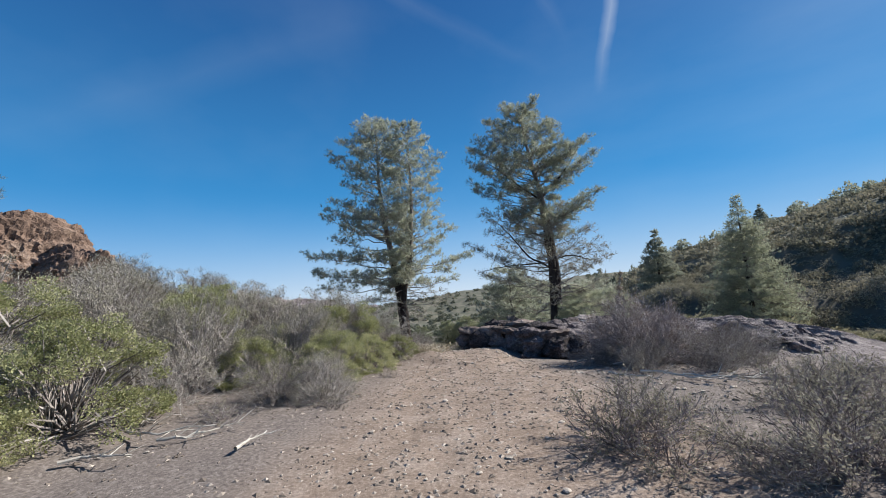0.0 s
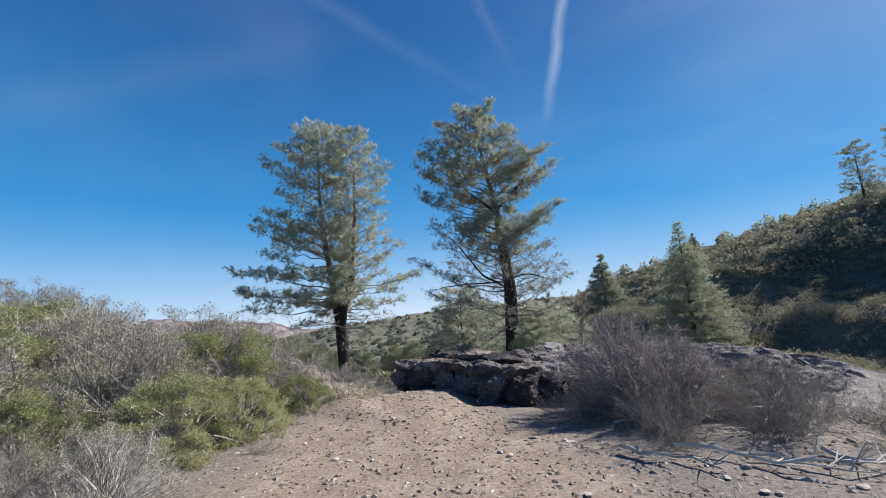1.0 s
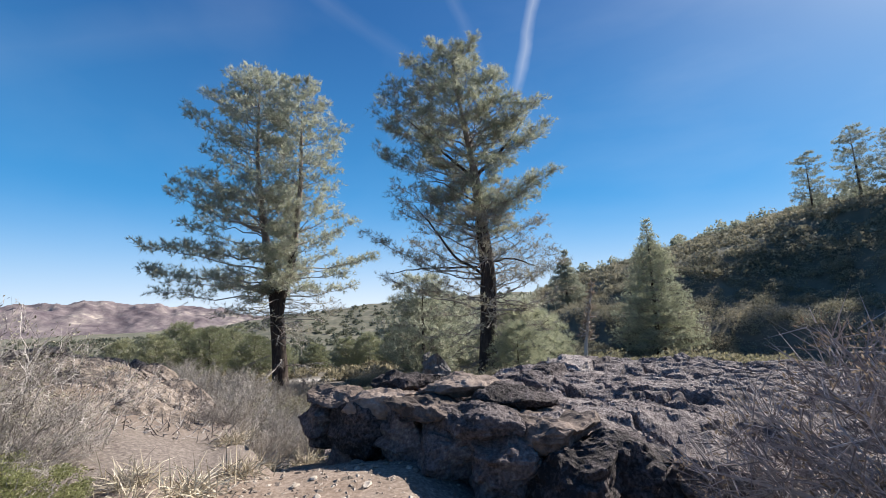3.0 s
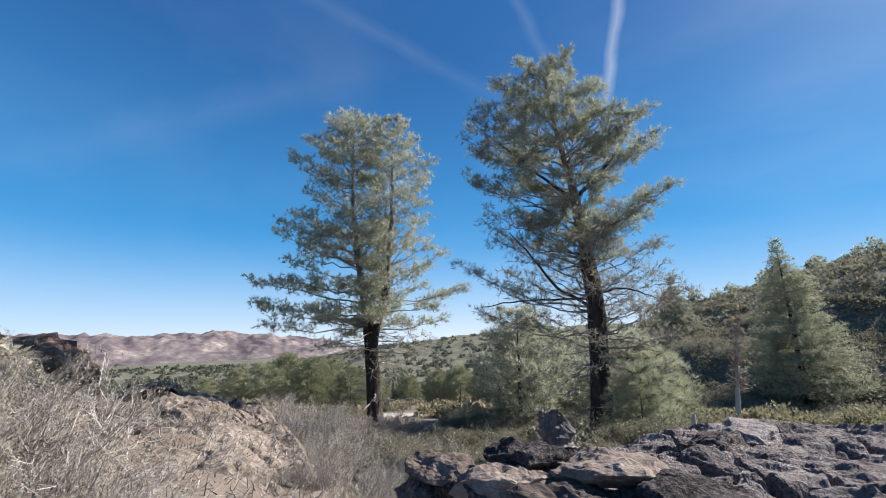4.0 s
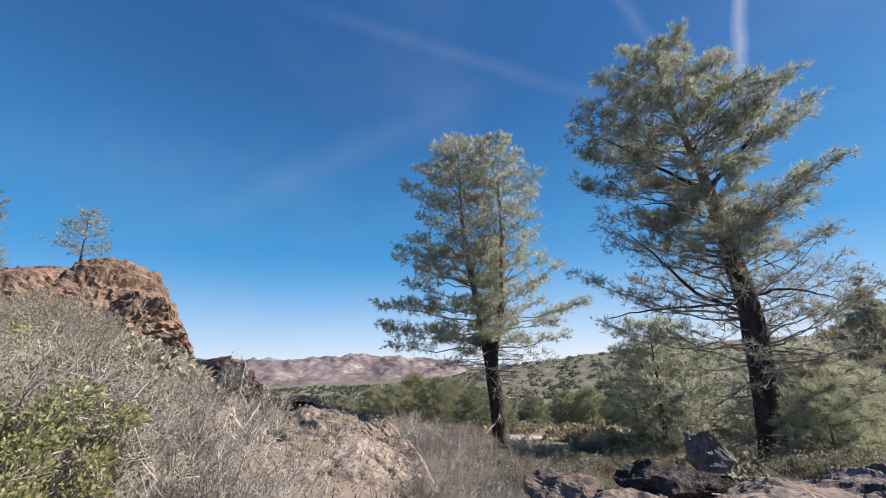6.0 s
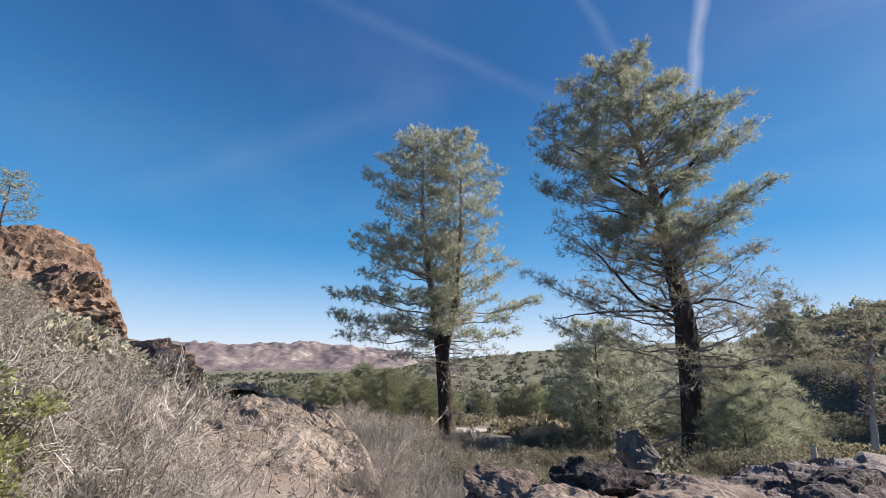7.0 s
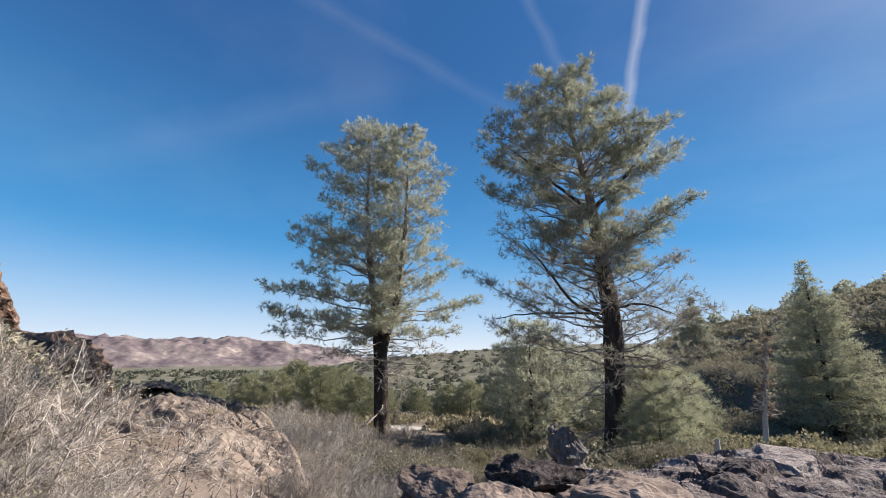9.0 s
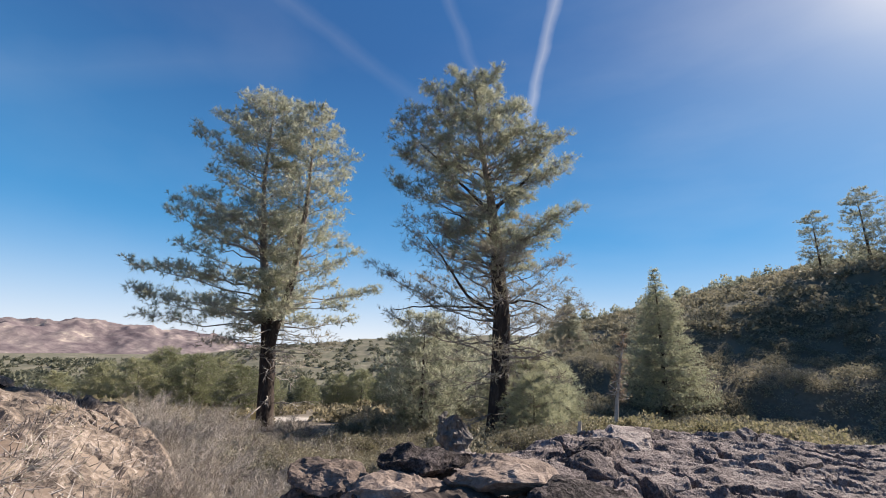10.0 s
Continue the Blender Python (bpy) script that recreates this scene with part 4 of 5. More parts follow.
def lone_pine():
    rng = np.random.default_rng(23)
    base_z = ground_at(6.55, 22.3)
    ob = thing("pine_tree", (6.55, 22.3, base_z), "tall open pine with a dark leaning trunk above the rocks", "tree", "pines ahead")
    st = (((-3, 6.5), (0, 6.68), (2.5, 6.78), (5.1, 6.6), (7.0, 6.36), (9.8, 5.85), (13, 5.55)), ((-3, 22.3), (13, 22.3)))
    z = np.linspace(base_z - 0.4, 11.5, 40)
    r = np.interp(z, [base_z - 0.4, base_z + 0.5, 0, 3, 6, 7.2, 10, 12.6], [0.50, 0.37, 0.33, 0.28, 0.21, 0.13, 0.07, 0.02])
    tops = ((11.5, 12.3, 7, 4.9, 6.6, 0.9, (0.5, 1.1), 0.10, 1.4), (10.6, 11.7, 9, 4.0, 6.9, 0.9, (0.3, 0.8), 0.15, 1.35), (10.2, 10.9, 8, 3.2, 7.1, 0.8, (0.25, 0.65), 0.3, 1.35),
            (9.5, 10.2, 11, 2.7, 7.9, 0.75, (0.25, 0.65), 0.3, 1.35), (8.5, 9.4, 16, 2.4, 9.9, 0.6, (0.25, 0.65), 0.32, 1.5), (7.6, 8.5, 13, 2.4, 8.8, 0.7, (0.2, 0.6), 0.34, 1.3),
            (6.3, 7.5, 8, 2.3, 7.4, 0.8, (0.2, 0.6), 0.58, 1.6))
    mids = ((6.4, 7.0, 4, 5.6, 9.1, 0.8, (0.2, 0.5), 0.6, 1.0), (5.4, 6.4, 11, 4.4, 10.2, 0.6, (0.2, 0.6), 0.36, 1.5), (4.7, 5.8, 12, 4.7, 8.2, 1.0, (0.2, 0.6), 0.25, 1.3), (3.9, 4.8, 5, 4.9, 7.9, 1.0, (0.1, 0.4), 0.35, 1.0))
    wispy = ((4.4, 5.8, 12, 2.2, 7.3, 0.75, (0.3, 0.7), 0.5, 1.0), (3.4, 4.5, 12, 2.2, 9.0, 0.7, (0.2, 0.6), 0.52, 1.0), (2.2, 3.5, 13, 3.0, 9.6, 0.75, (0.1, 0.5), 0.55, 0.95),
             (1.2, 2.4, 8, 3.6, 9.8, 0.8, (0.0, 0.3), 0.5, 0.7), (0.2, 1.2, 6, 4.2, 9.0, 0.9, (-0.1, 0.2), 0.5, 0.6))
    limbs = [tier_limbs(rng, st, tops, 12, 0.042, 0.36, 0.95, 6.3, 0.27), tier_limbs(rng, st, mids, 11, 0.042, 0.36, 0.9, 2.6, 0.27), dead_limbs(rng, st, -0.9, 5.4, 34, 2.6)]
    dry = [tier_limbs(rng, st, wispy, 13, 0.04, 0.42, 1.0, -0.6, 0.28)]
    # the heavy limbs that stand out against the sky
    heavy = []
    for pts, r0 in ((((6.42, 22.3, 6.5), (7.0, 22.1, 7.0), (7.7, 22.0, 7.8), (8.2, 21.9, 8.5), (8.7, 21.9, 9.2)), 0.085),
                    (((6.72, 22.3, 2.5), (5.9, 22.1, 2.9), (5.2, 21.9, 3.3), (4.6, 21.8, 4.2), (4.2, 21.7, 4.6), (3.8, 21.7, 5.1)), 0.065),
                    (((6.4, 22.3, 6.4), (5.4, 22.0, 7.0), (4.4, 21.9, 7.9), (3.4, 21.8, 8.6)), 0.07),
                    (((6.7, 22.3, 4.3), (5.8, 22.0, 4.5), (4.9, 21.9, 4.4)), 0.05),
                    (((6.7, 22.3, 2.8), (5.4, 22.1, 2.85), (4.0, 22.0, 2.75), (2.9, 21.9, 2.6)), 0.05),
                    (((6.5, 22.3, 5.4), (5.7, 22.0, 5.7), (4.9, 21.9, 6.1), (4.4, 21.9, 6.1)), 0.05),
                    (((6.7, 22.3, 3.0), (7.6, 22.2, 3.2), (8.4, 22.2, 3.0), (8.9, 22.2, 2.8)), 0.05)):
        q = np.array(pts)
        t = np.linspace(0, 1, 12)
        s = np.linspace(0, 1, len(q))
        c = np.stack([np.interp(t, s, q[:, k]) for k in range(3)], 1)
        c[1:-1] = (c[:-2] + c[1:-1] * 2 + c[2:]) / 4 + rng.normal(0, 0.02, (10, 3))
        heavy.append((c, r0 * (1 - 0.75 * t)))
    for c, rr in heavy:
        v, f = tube(c, rr, 7)
        part("limb", mesh_from("limb", v - np.array([6.55, 22.3, base_z]), f, BARK, True), ob, "dark bare heavy limb")
    finish_tree(ob, rng, [(line(z, *st), r, 18, 0.22, 4.6)], limbs, NEEDLE, 11, 0.21, 0.017, 0.75, 1.2, dry)


twin_pine()
lone_pine()


def cone_pine(name, height, half, seed, mat_, label, count=60, sparse=1.0, round_top=False, needle=0.42, wide=0.05, bare=0.15, low=0.06):
    """A smaller pine about its own foot; half: half width of the crown near the ground."""
    rng = np.random.default_rng(seed)
    ob = thing(name, (0, 0, 0), label, "tree")
    lean = rng.normal(0, 0.012 * height)
    st = (((-1, 0.0), (height, lean)), ((-1, 0.0), (height, -lean)))
    if round_top:
        prof = [(0, 0.5 * half), (0.25 * height, 0.9 * half), (0.5 * height, half), (0.78 * height, 0.75 * half), (0.93 * height, 0.45 * half), (height * 1.06, 0.1 * half)]
    else:
        prof = [(0, half), (0.2 * height, 0.98 * half), (0.5 * height, 0.60 * half), (0.75 * height, 0.30 * half), (0.9 * height, 0.10 * half), (0.97 * height, 0.03 * half), (height * 1.05, 0.0)]
    z = np.linspace(-0.8, height, 22)
    r = np.interp(z, [-0.8, 0, height], [0.026 * height, 0.02 * height, 0.004])
    whorls = max(6, int(count / 8))
    tiers = []
    for k in range(whorls):
        zt = height * (low + (1.0 - low) * ((k + 0.6) / whorls))
        reach = float(np.interp(zt, [p[0] for p in prof], [p[1] for p in prof])) * rng.uniform(0.82, 1.1)
        half_gap = 0.40 * height / whorls
        tiers.append((zt - half_gap, zt + half_gap, 8 if reach > 0.25 * half else 5, -reach, reach, 1.0, (0.1, 0.55) if round_top else (-0.15, 0.25), bare, 1.1 * min(1.0, sparse)))
    limbs = [tier_limbs(rng, st, tiers, 8, 0.012 * height ** 0.5, 0.10 * half + needle * 0.5, 0.20 * half + 0.15, -0.3, 0.06 * height ** 0.5 + 0.22)]
    finish_tree(ob, rng, [(line(z, *st), r, 8, 0.1, 99.0)], limbs, mat_, max(4, int(7 * sparse)), needle, wide, 0.6, 1.3)
    return ob


def scaled(x, y, z, s, turn=0.0, sz=None):
    return pose(x, y, z, 0, 0, turn) @ Matrix.Diagonal((s, s, sz or s, 1))


def plant(ob, x, y, s=1.0, turn=0.0, sink=0.1, sz=None, dz=0.0):
    return copy_thing(ob, scaled(x, y, ground_at(x, y) - sink + dz, s, turn, sz))


def polar(az, r):
    return OX + r * math.sin(radians(az)), OY + r * math.cos(radians(az))


def build_small_pines():
    tall = cone_pine("conifer", 19.5, 6.3, 31, NEEDLE_PALE, "slender pointed pale green conifer on the hill slope", 230, 1.0, False, 0.40, 0.05)
    tall.matrix_basis = scaled(44.5, 56.3, -7.2, 1.0)
    grey = cone_pine("pine_tree", 6.5, 2.9, 32, NEEDLE_GREEN, "bushy grey-green young pine standing in the brush", 92, 1.0, True, 0.34, 0.036)
    x, y = polar(-17.0, 64)
    grey.matrix_basis = scaled(x, y, ground_at(x, y) - 0.3, 1.0)
    pale = cone_pine("pine_tree", 6.5, 2.7, 37, NEEDLE, "bushy pale grey-green young pine behind the rocks", 92, 1.0, True, 0.30, 0.030)
    x, y = 6.2, 33.0
    pale.matrix_basis = scaled(x, y, ground_at(x, y) - 0.2, 1.05)
    soft = cone_pine("pine_sapling", 2.6, 1.15, 33, NEEDLE_PALE, "soft pale green pine sapling beside the leaning pine", 64, 1.3, True, 0.22, 0.011, 0.2, 0.08)
    x, y = 6.95, 20.3
    soft.matrix_basis = scaled(x, y, ground_at(x, y) - 0.1, 0.86)
    plant(soft, 8.4, 23.5, 1.6, 70)
    dark = cone_pine("conifer", 12.0, 3.9, 34, NEEDLE_DARK, "dark green conifer on the brushy hill", 110, 1.2, False, 0.42, 0.08)
    x, y = polar(31.5, 95)
    dark.matrix_basis = scaled(x, y, ground_at(x, y) - 0.3, 1.15)
    open_ = cone_pine("pine_tree", 14.0, 3.4, 35, NEEDLE_DARK, "open grey pine standing out on the hillside", 70, 0.8, True, 0.5, 0.08, 0.25, 0.12)
    x, y = polar(61.6, 118)
    open_.matrix_basis = scaled(x, y, ground_at(x, y) - 0.3, 1.2)
    # more pines of the same kinds: kind, azimuth, distance, size, turn
    for ob, az, r, s, turn in ((pale, 13.0, 28, 0.85, 0), (pale, 14.8, 36, 1.1, 45), (pale, 16.5, 30, 0.95, 60), (pale, 25.5, 33, 1.05, 130), (pale, 22.0, 40, 1.15, 200), (pale, 11.0, 34, 0.80, 10), (grey, 29.0, 46, 0.9, 250),
                               (soft, 28.0, 30, 2.5, 200), (soft, 24.0, 25, 1.7, 310), (soft, 30.0, 26, 1.5, 20), (soft, 27.5, 24, 1.25, 150),
                               (open_, 57.9, 120, 0.85, 40), (open_, 64.2, 122, 0.85, 140), (dark, 66.5, 110, 1.2, 200), (dark, 23.6, 130, 0.9, 300),
                               (dark, 42.0, 150, 0.6, 10), (dark, 21.0, 170, 0.8, 80),
                               (grey, -24.0, 62, 0.8, 0), (grey, -21.0, 55, 0.85, 90), (grey, -18.5, 58, 1.1, 30), (grey, -15.5, 52, 0.95, 210), (grey, -27.5, 70, 0.7, 120),
                               (grey, -13.0, 57, 1.05, 310), (grey, -10.5, 48, 0.8, 170), (grey, -7.5, 66, 0.8, 44), (grey, -3.0, 72, 0.8, 99), (grey, 1.0, 68, 0.85, 260),
                               (grey, 4.0, 66, 0.9, 20), (dark, 3.0, 90, 0.6, 120), (grey, 7.5, 56, 0.8, 300)):
        x, y = polar(az, r)
        plant(ob, x, y, s, turn, 0.3)
    # on and beside the bluff
    lone = cone_pine("pine_tree", 6.0, 2.1, 36, NEEDLE, "small wind-bent pine on top of the red bluff", 26, 0.4, True, 0.40, 0.04, 0.4, 0.4)
    lone.matrix_basis = scaled(-37.8, 33.8, 9.6, 1.02)
    m = copy_thing(lone, scaled(-45.4, 32.3, 9.9, 0.385, 80))
    copy_thing(open_, scaled(-50.1, 32.3, 9.3, 0.6, 30))


build_small_pines()


# ---- shrubs ----
def shrub(name, seed, radius, height, stems, forks, twigs, leaf_n, leaf_len, leaf_wide, twig_mat, leaf_mat, label, thick=0.016, fine=0.22, clump=4.0, wander=0.05, category="shrub"):
    """Stems fan out from one foot, fork and end in fine twigs; leaves sit along the outer twigs."""
    rng = np.random.default_rng(seed)
    ob = thing(name, (0, 0, 0), label, category)
    A, B, RA, RB, ends = [], [], [], [], []
    for _ in range(stems):
        phi = rng.uniform(-math.pi, math.pi)
        spread = math.sqrt(rng.uniform(0, 1))
        tip = np.array([math.cos(phi) * spread * radius, math.sin(phi) * spread * radius, height * math.sqrt(max(0.06, 1 - 0.86 * spread ** 2)) * rng.uniform(0.72, 1.0) * 0.84])
        foot = np.array([rng.normal(0, 0.16 * radius), rng.normal(0, 0.16 * radius), -0.08])
        t = np.linspace(0, 1, 6)[:, None]
        pts = foot + (tip - foot) * t + np.array([0, 0, 1.0]) * np.sin(t * math.pi) * height * rng.uniform(-0.12, 0.12)
        pts[1:] += np.cumsum(rng.normal(0, wander * radius, (5, 3)), 0)
        pts[1:, 2] = np.maximum(pts[1:, 2], 0.04)
        rr = thick * rng.uniform(0.7, 1.3) * (1 - 0.75 * t[:, 0])
        A += list(pts[:-1])
        B += list(pts[1:])
        RA += list(rr[:-1])
        RB += list(rr[1:])
        for _ in range(forks):
            i = rng.integers(1, 5)
            q = pts[i] + (pts[i + 1] - pts[i]) * rng.uniform(0, 1)
            d = unit(unit(pts[i + 1] - pts[i]) + rng.normal(0, 0.65, 3) + np.array([0, 0, 0.25]))
            L = min(radius, 1.25) * rng.uniform(0.16, 0.40)
            e = q + d * L
            k = q + d * L * 0.5 + rng.normal(0, 0.13 * L, 3)
            e[2] = max(e[2], 0.03)
            A += [q, k]
            B += [k, e]
            RA += [thick * 0.42, thick * 0.3]
            RB += [thick * 0.3, thick * 0.18]
            for _ in range(twigs):
                w = rng.uniform(0.25, 1.0)
                g0 = q + (e - q) * w
                gd = unit(d + rng.normal(0, 0.7, 3) + np.array([0, 0, 0.3]))
                g1 = g0 + gd * min(radius, 1.25) * rng.uniform(0.08, 0.20)
                ends.append((g0, g1, gd))
    g0, g1, gd = (np.array([e[j] for e in ends]) for j in range(3))
    v, f = join_parts([prisms(np.array(A), np.array(B), np.array(RA), np.array(RB)), spikes(g0, g1, thick * fine)])
    part("branchwork", mesh_from("branchwork", v, f, twig_mat), ob)
    if leaf_n:
        # leaves gather in clumps, mostly on the outside
        shell = np.sqrt((g1[:, 0] / radius) ** 2 + (g1[:, 1] / radius) ** 2 + (g1[:, 2] / height) ** 2)
        w = np.clip(vnoise(g1 * clump / radius + seed, seed) - 0.2, 0.08, 1) * np.clip(shell - 0.25, 0.05, 0.8)
        k = rng.choice(len(g0), leaf_n, p=w / w.sum())
        pos = g0[k] + (g1[k] - g0[k]) * rng.uniform(0.2, 1.05, (leaf_n, 1)) + rng.normal(0, 0.014, (leaf_n, 3))
        v, f = leaves(rng, pos, gd[k], leaf_len, leaf_wide)
        part("foliage", mesh_from("foliage", v, f, leaf_mat), ob)
    return ob


def mound_shrub(name, seed, radius, height, puffs, per, size, leaf_len, leaf_wide, twig_mat, leaf_mat, label, twigs=900, thick=0.016, sprigs=0.16, category="shrub"):
    """A bushy mound: branches from one foot to many small leafy puffs near the outside, with fine twigs standing out between them."""
    rng = np.random.default_rng(seed)
    ob = thing(name, (0, 0, 0), label, category)
    d = unit(rng.normal(0, 1, (puffs, 3)) + np.array([0, 0, 0.35]))
    d[:, 2] = np.abs(d[:, 2])
    lump = 0.72 + 0.5 * vnoise(d * 2.3 + seed, seed)[:, None]
    shape = np.array([radius, radius, height])
    c = d * shape * lump * rng.uniform(0.6, 1.0, (puffs, 1)) ** 0.6
    c[:, 2] = np.maximum(c[:, 2], size * 0.4)
    foot = np.stack([rng.normal(0, 0.12 * radius, puffs), rng.normal(0, 0.12 * radius, puffs), np.full(puffs, -0.06)], 1)
    mid = foot + (c - foot) * 0.5 + rng.normal(0, 0.10 * radius, (puffs, 3))
    mid[:, 2] = np.maximum(mid[:, 2], 0.05)
    k = rng.integers(0, puffs, twigs)
    w = rng.uniform(0.3, 1.0, (twigs, 1))
    a = mid[k] + (c[k] - mid[k]) * w + rng.normal(0, 0.3 * size, (twigs, 3))
    e = a + unit(d[k] * 0.55 + rng.normal(0, 0.75, (twigs, 3)) + np.array([0, 0, 0.15])) * rng.uniform(0.4, 1.6, (twigs, 1)) * sprigs
    e[:, 2] = np.maximum(e[:, 2], 0.02)
    v, f = join_parts([prisms(foot, mid, thick, thick * 0.7), prisms(mid, c, thick * 0.7, thick * 0.3), spikes(a, e, thick * 0.24)])
    part("branchwork", mesh_from("branchwork", v, f, twig_mat), ob)
    n = puffs * per
    bd = unit(rng.normal(0, 1, (n, 3)))
    R = np.repeat(size * rng.uniform(0.6, 1.3, puffs), per)[:, None]
    pos = np.repeat(c, per, 0) + bd * R * rng.uniform(0, 1, (n, 1)) ** 0.45 * np.array([1, 1, 0.6])
    pos[:, 2] = np.maximum(pos[:, 2], 0.02)
    v, f = leaves(rng, pos, bd * 0.6 + np.repeat(d, per, 0) * 0.4 + np.array([0, 0, 0.3]), leaf_len, leaf_wide)
    part("foliage", mesh_from("foliage", v, f, leaf_mat), ob)
    return ob


def scatter(ob, spots, first=True):
    """The first spot takes the shrub itself, the others copies."""
    for k, (x, y, s, turn) in enumerate(spots):
        m = scaled(x, y, ground_at(x, y) - 0.05, s, turn)
        if k == 0 and first:
            ob.matrix_basis = m
        else:
            copy_thing(ob, m)


def build_shrubs():
    oak = mound_shrub("scrub_oak", 51, 1.1, 1.42, 150, 190, 0.17, 0.031, 0.022, GREY_TWIG, OAK_LEAF, "rounded olive green scrub oak shrub beside the trail", 1200)
    scatter(oak, ((-2.45, 10.45, 1.08, 160), (-4.75, 5.35, 1.0, 220), (-3.5, 8.2, 0.62, 40), (-0.95, 10.6, 0.42, 30), (-5.6, 9.6, 1.05, 300), (-3.9, 10.0, 0.6, 120), (-7.0, 6.5, 1.1, 200), (-1.6, 9.3, 0.62, 75), (-2.2, 8.6, 0.7, 250), (-5.0, 4.3, 0.6, 20), (-6.6, 12.3, 1.1, 333)))
    chamise = mound_shrub("chamise_shrub", 52, 1.25, 1.5, 190, 60, 0.15, 0.034, 0.012, GREY_TWIG, SAGE_LEAF, "grey brown twiggy dry shrub beside the trail", 5200, 0.013, 0.20)
    scatter(chamise, ((-3.1, 9.3, 1.0, 10), (-1.95, 6.9, 0.55, 90), (-4.7, 8.3, 1.15, 140), (-4.6, 11.2, 1.1, 200), (-6.2, 8.0, 1.2, 250), (-2.8, 10.9, 1.2, 33), (-7.4, 9.8, 1.3, 310), (-5.2, 11.6, 1.15, 75),
                      (-8.6, 7.6, 1.3, 120), (-6.3, 13.2, 1.1, 190), (-9.2, 11.5, 1.4, 280), (-8.2, 14.5, 1.3, 15), (-10.8, 14.0, 1.5, 95), (-11.5, 9.0, 1.5, 170), (-6.0, 5.2, 0.8, 60), (-12.5, 17.0, 1.6, 240)))
    bare = shrub("bare_shrub", 53, 1.2, 1.35, 46, 9, 12, 3600, 0.03, 0.013, GREY_TWIG, SAGE_LEAF, "nearly leafless grey shrub with fine tangled twigs", 0.0085, 0.27)
    scatter(bare, ((-2.55, 12.0, 0.95, 0), (-3.6, 12.7, 1.0, 110), (-1.6, 11.6, 0.62, 200), (-2.6, 6.7, 0.62, 300), (-4.3, 6.7, 0.8, 45), (-0.5, 13.8, 0.34, 140), (-4.6, 13.4, 0.9, 77),
                   (0.0, 15.2, 0.75, 250), (-0.9, 16.6, 0.8, 310), (1.0, 16.2, 0.7, 12), (-1.5, 11.2, 0.7, 255), (-2.0, 11.5, 1.05, 75), (0.05, 17.5, 0.85, 33), (0.5, 18.5, 0.95, 81), (1.0, 19.5, 0.9, 150), (-0.7, 20.4, 0.8, 222), (0.5, 21.5, 0.9, 300), (-0.2, 22.5, 0.8, 12), (1.3, 17.5, 0.85, 190), (1.6, 20.5, 0.9, 260), (-0.1, 14.3, 0.40, 201), (0.5, 15.0, 0.45, 301), (0.4, 17.3, 0.75, 160), (-1.8, 17.8, 0.8, 222), (-1.4, 25.0, 1.0, 10), (-2.6, 26.5, 1.1, 100), (-0.4, 27.5, 1.0, 200), (-3.6, 29.0, 1.2, 300), (-1.9, 30.5, 1.0, 50), (-0.6, 32.0, 1.0, 150), (-4.6, 32.0, 1.2, 250), (-2.9, 33.2, 0.8, 20), (-1.5, 33.4, 0.7, 220), (-5.6, 27.0, 1.2, 130), (-4.4, 24.0, 1.1, 310), (-3.2, 22.3, 1.0, 70), (4.7, 6.9, 0.62, 190), (3.6, 7.2, 0.5, 40), (5.6, 7.6, 0.7, 300)))
    thorn = shrub("dead_shrub", 54, 1.6, 1.25, 42, 15, 15, 8500, 0.032, 0.014, DARK_TWIG, DRY_LEAF, "dark leafless shrub of tangled branches beside the rocks", 0.014, 0.2, 4.0, 0.13)
    scatter(thorn, ((3.5, 8.7, 0.45, 220), (5.7, 8.3, 0.6, 120), (3.9, 7.7, 0.5, 300), (3.75, 9.25, 0.45, 20), (5.4, 9.5, 0.6, 200), (6.6, 9.2, 0.5, 100), (4.9, 7.5, 0.5, 10)))
    tangle = mound_shrub("dead_shrub", 60, 1.55, 1.5, 150, 34, 0.16, 0.034, 0.013, DARK_TWIG, DRY_LEAF, "large dark dead shrub of tangled branches beside the rocks", 6500, 0.020, 0.26)
    scatter(tangle, ((4.4, 8.6, 1.0, 40), (6.0, 8.7, 0.6, 200)))
    sprawl = shrub("sprawling_shrub", 59, 0.95, 0.62, 46, 8, 7, 5200, 0.032, 0.014, DARK_TWIG, SAGE_LEAF, "dark twiggy sprawling shrub with grey-green leaves on gravel", 0.010, 0.26)
    scatter(sprawl, ((1.85, 3.95, 0.88, 0), (3.05, 3.15, 1.0, 140), (4.3, 4.6, 0.9, 250), (4.1, 2.7, 1.0, 30)))
    low = shrub("low_shrub", 55, 0.62, 0.42, 22, 5, 6, 1500, 0.028, 0.012, DARK_TWIG, SAGE_LEAF, "low dry grey-green shrub on the gravel", 0.010)
    scatter(low, ((2.6, 4.9, 0.8, 70), (2.5, 3.1, 0.8, 10), (5.2, 5.2, 1.1, 300), (6.0, 6.2, 1.4, 130), (7.5, 6.6, 1.5, 210), (5.2, 6.0, 0.9, 30),
                  (8.2, 8.6, 1.4, 80), (3.9, 9.4, 0.6, 44), (5.6, 3.6, 1.4, 190), (-1.0, 8.4, 0.5, 60), (-1.6, 6.2, 0.6, 250), (-3.0, 5.9, 0.8, 20), (-3.2, 15.0, 0.6, 200), (-0.6, 11.3, 0.5, 140), (-4.4, 14.4, 0.8, 40), (-6.4, 16.4, 0.8, 20), (-4.0, 16.1, 0.5, 60), (-7.4, 16.8, 1.2, 200)))
    rng = np.random.default_rng(5)
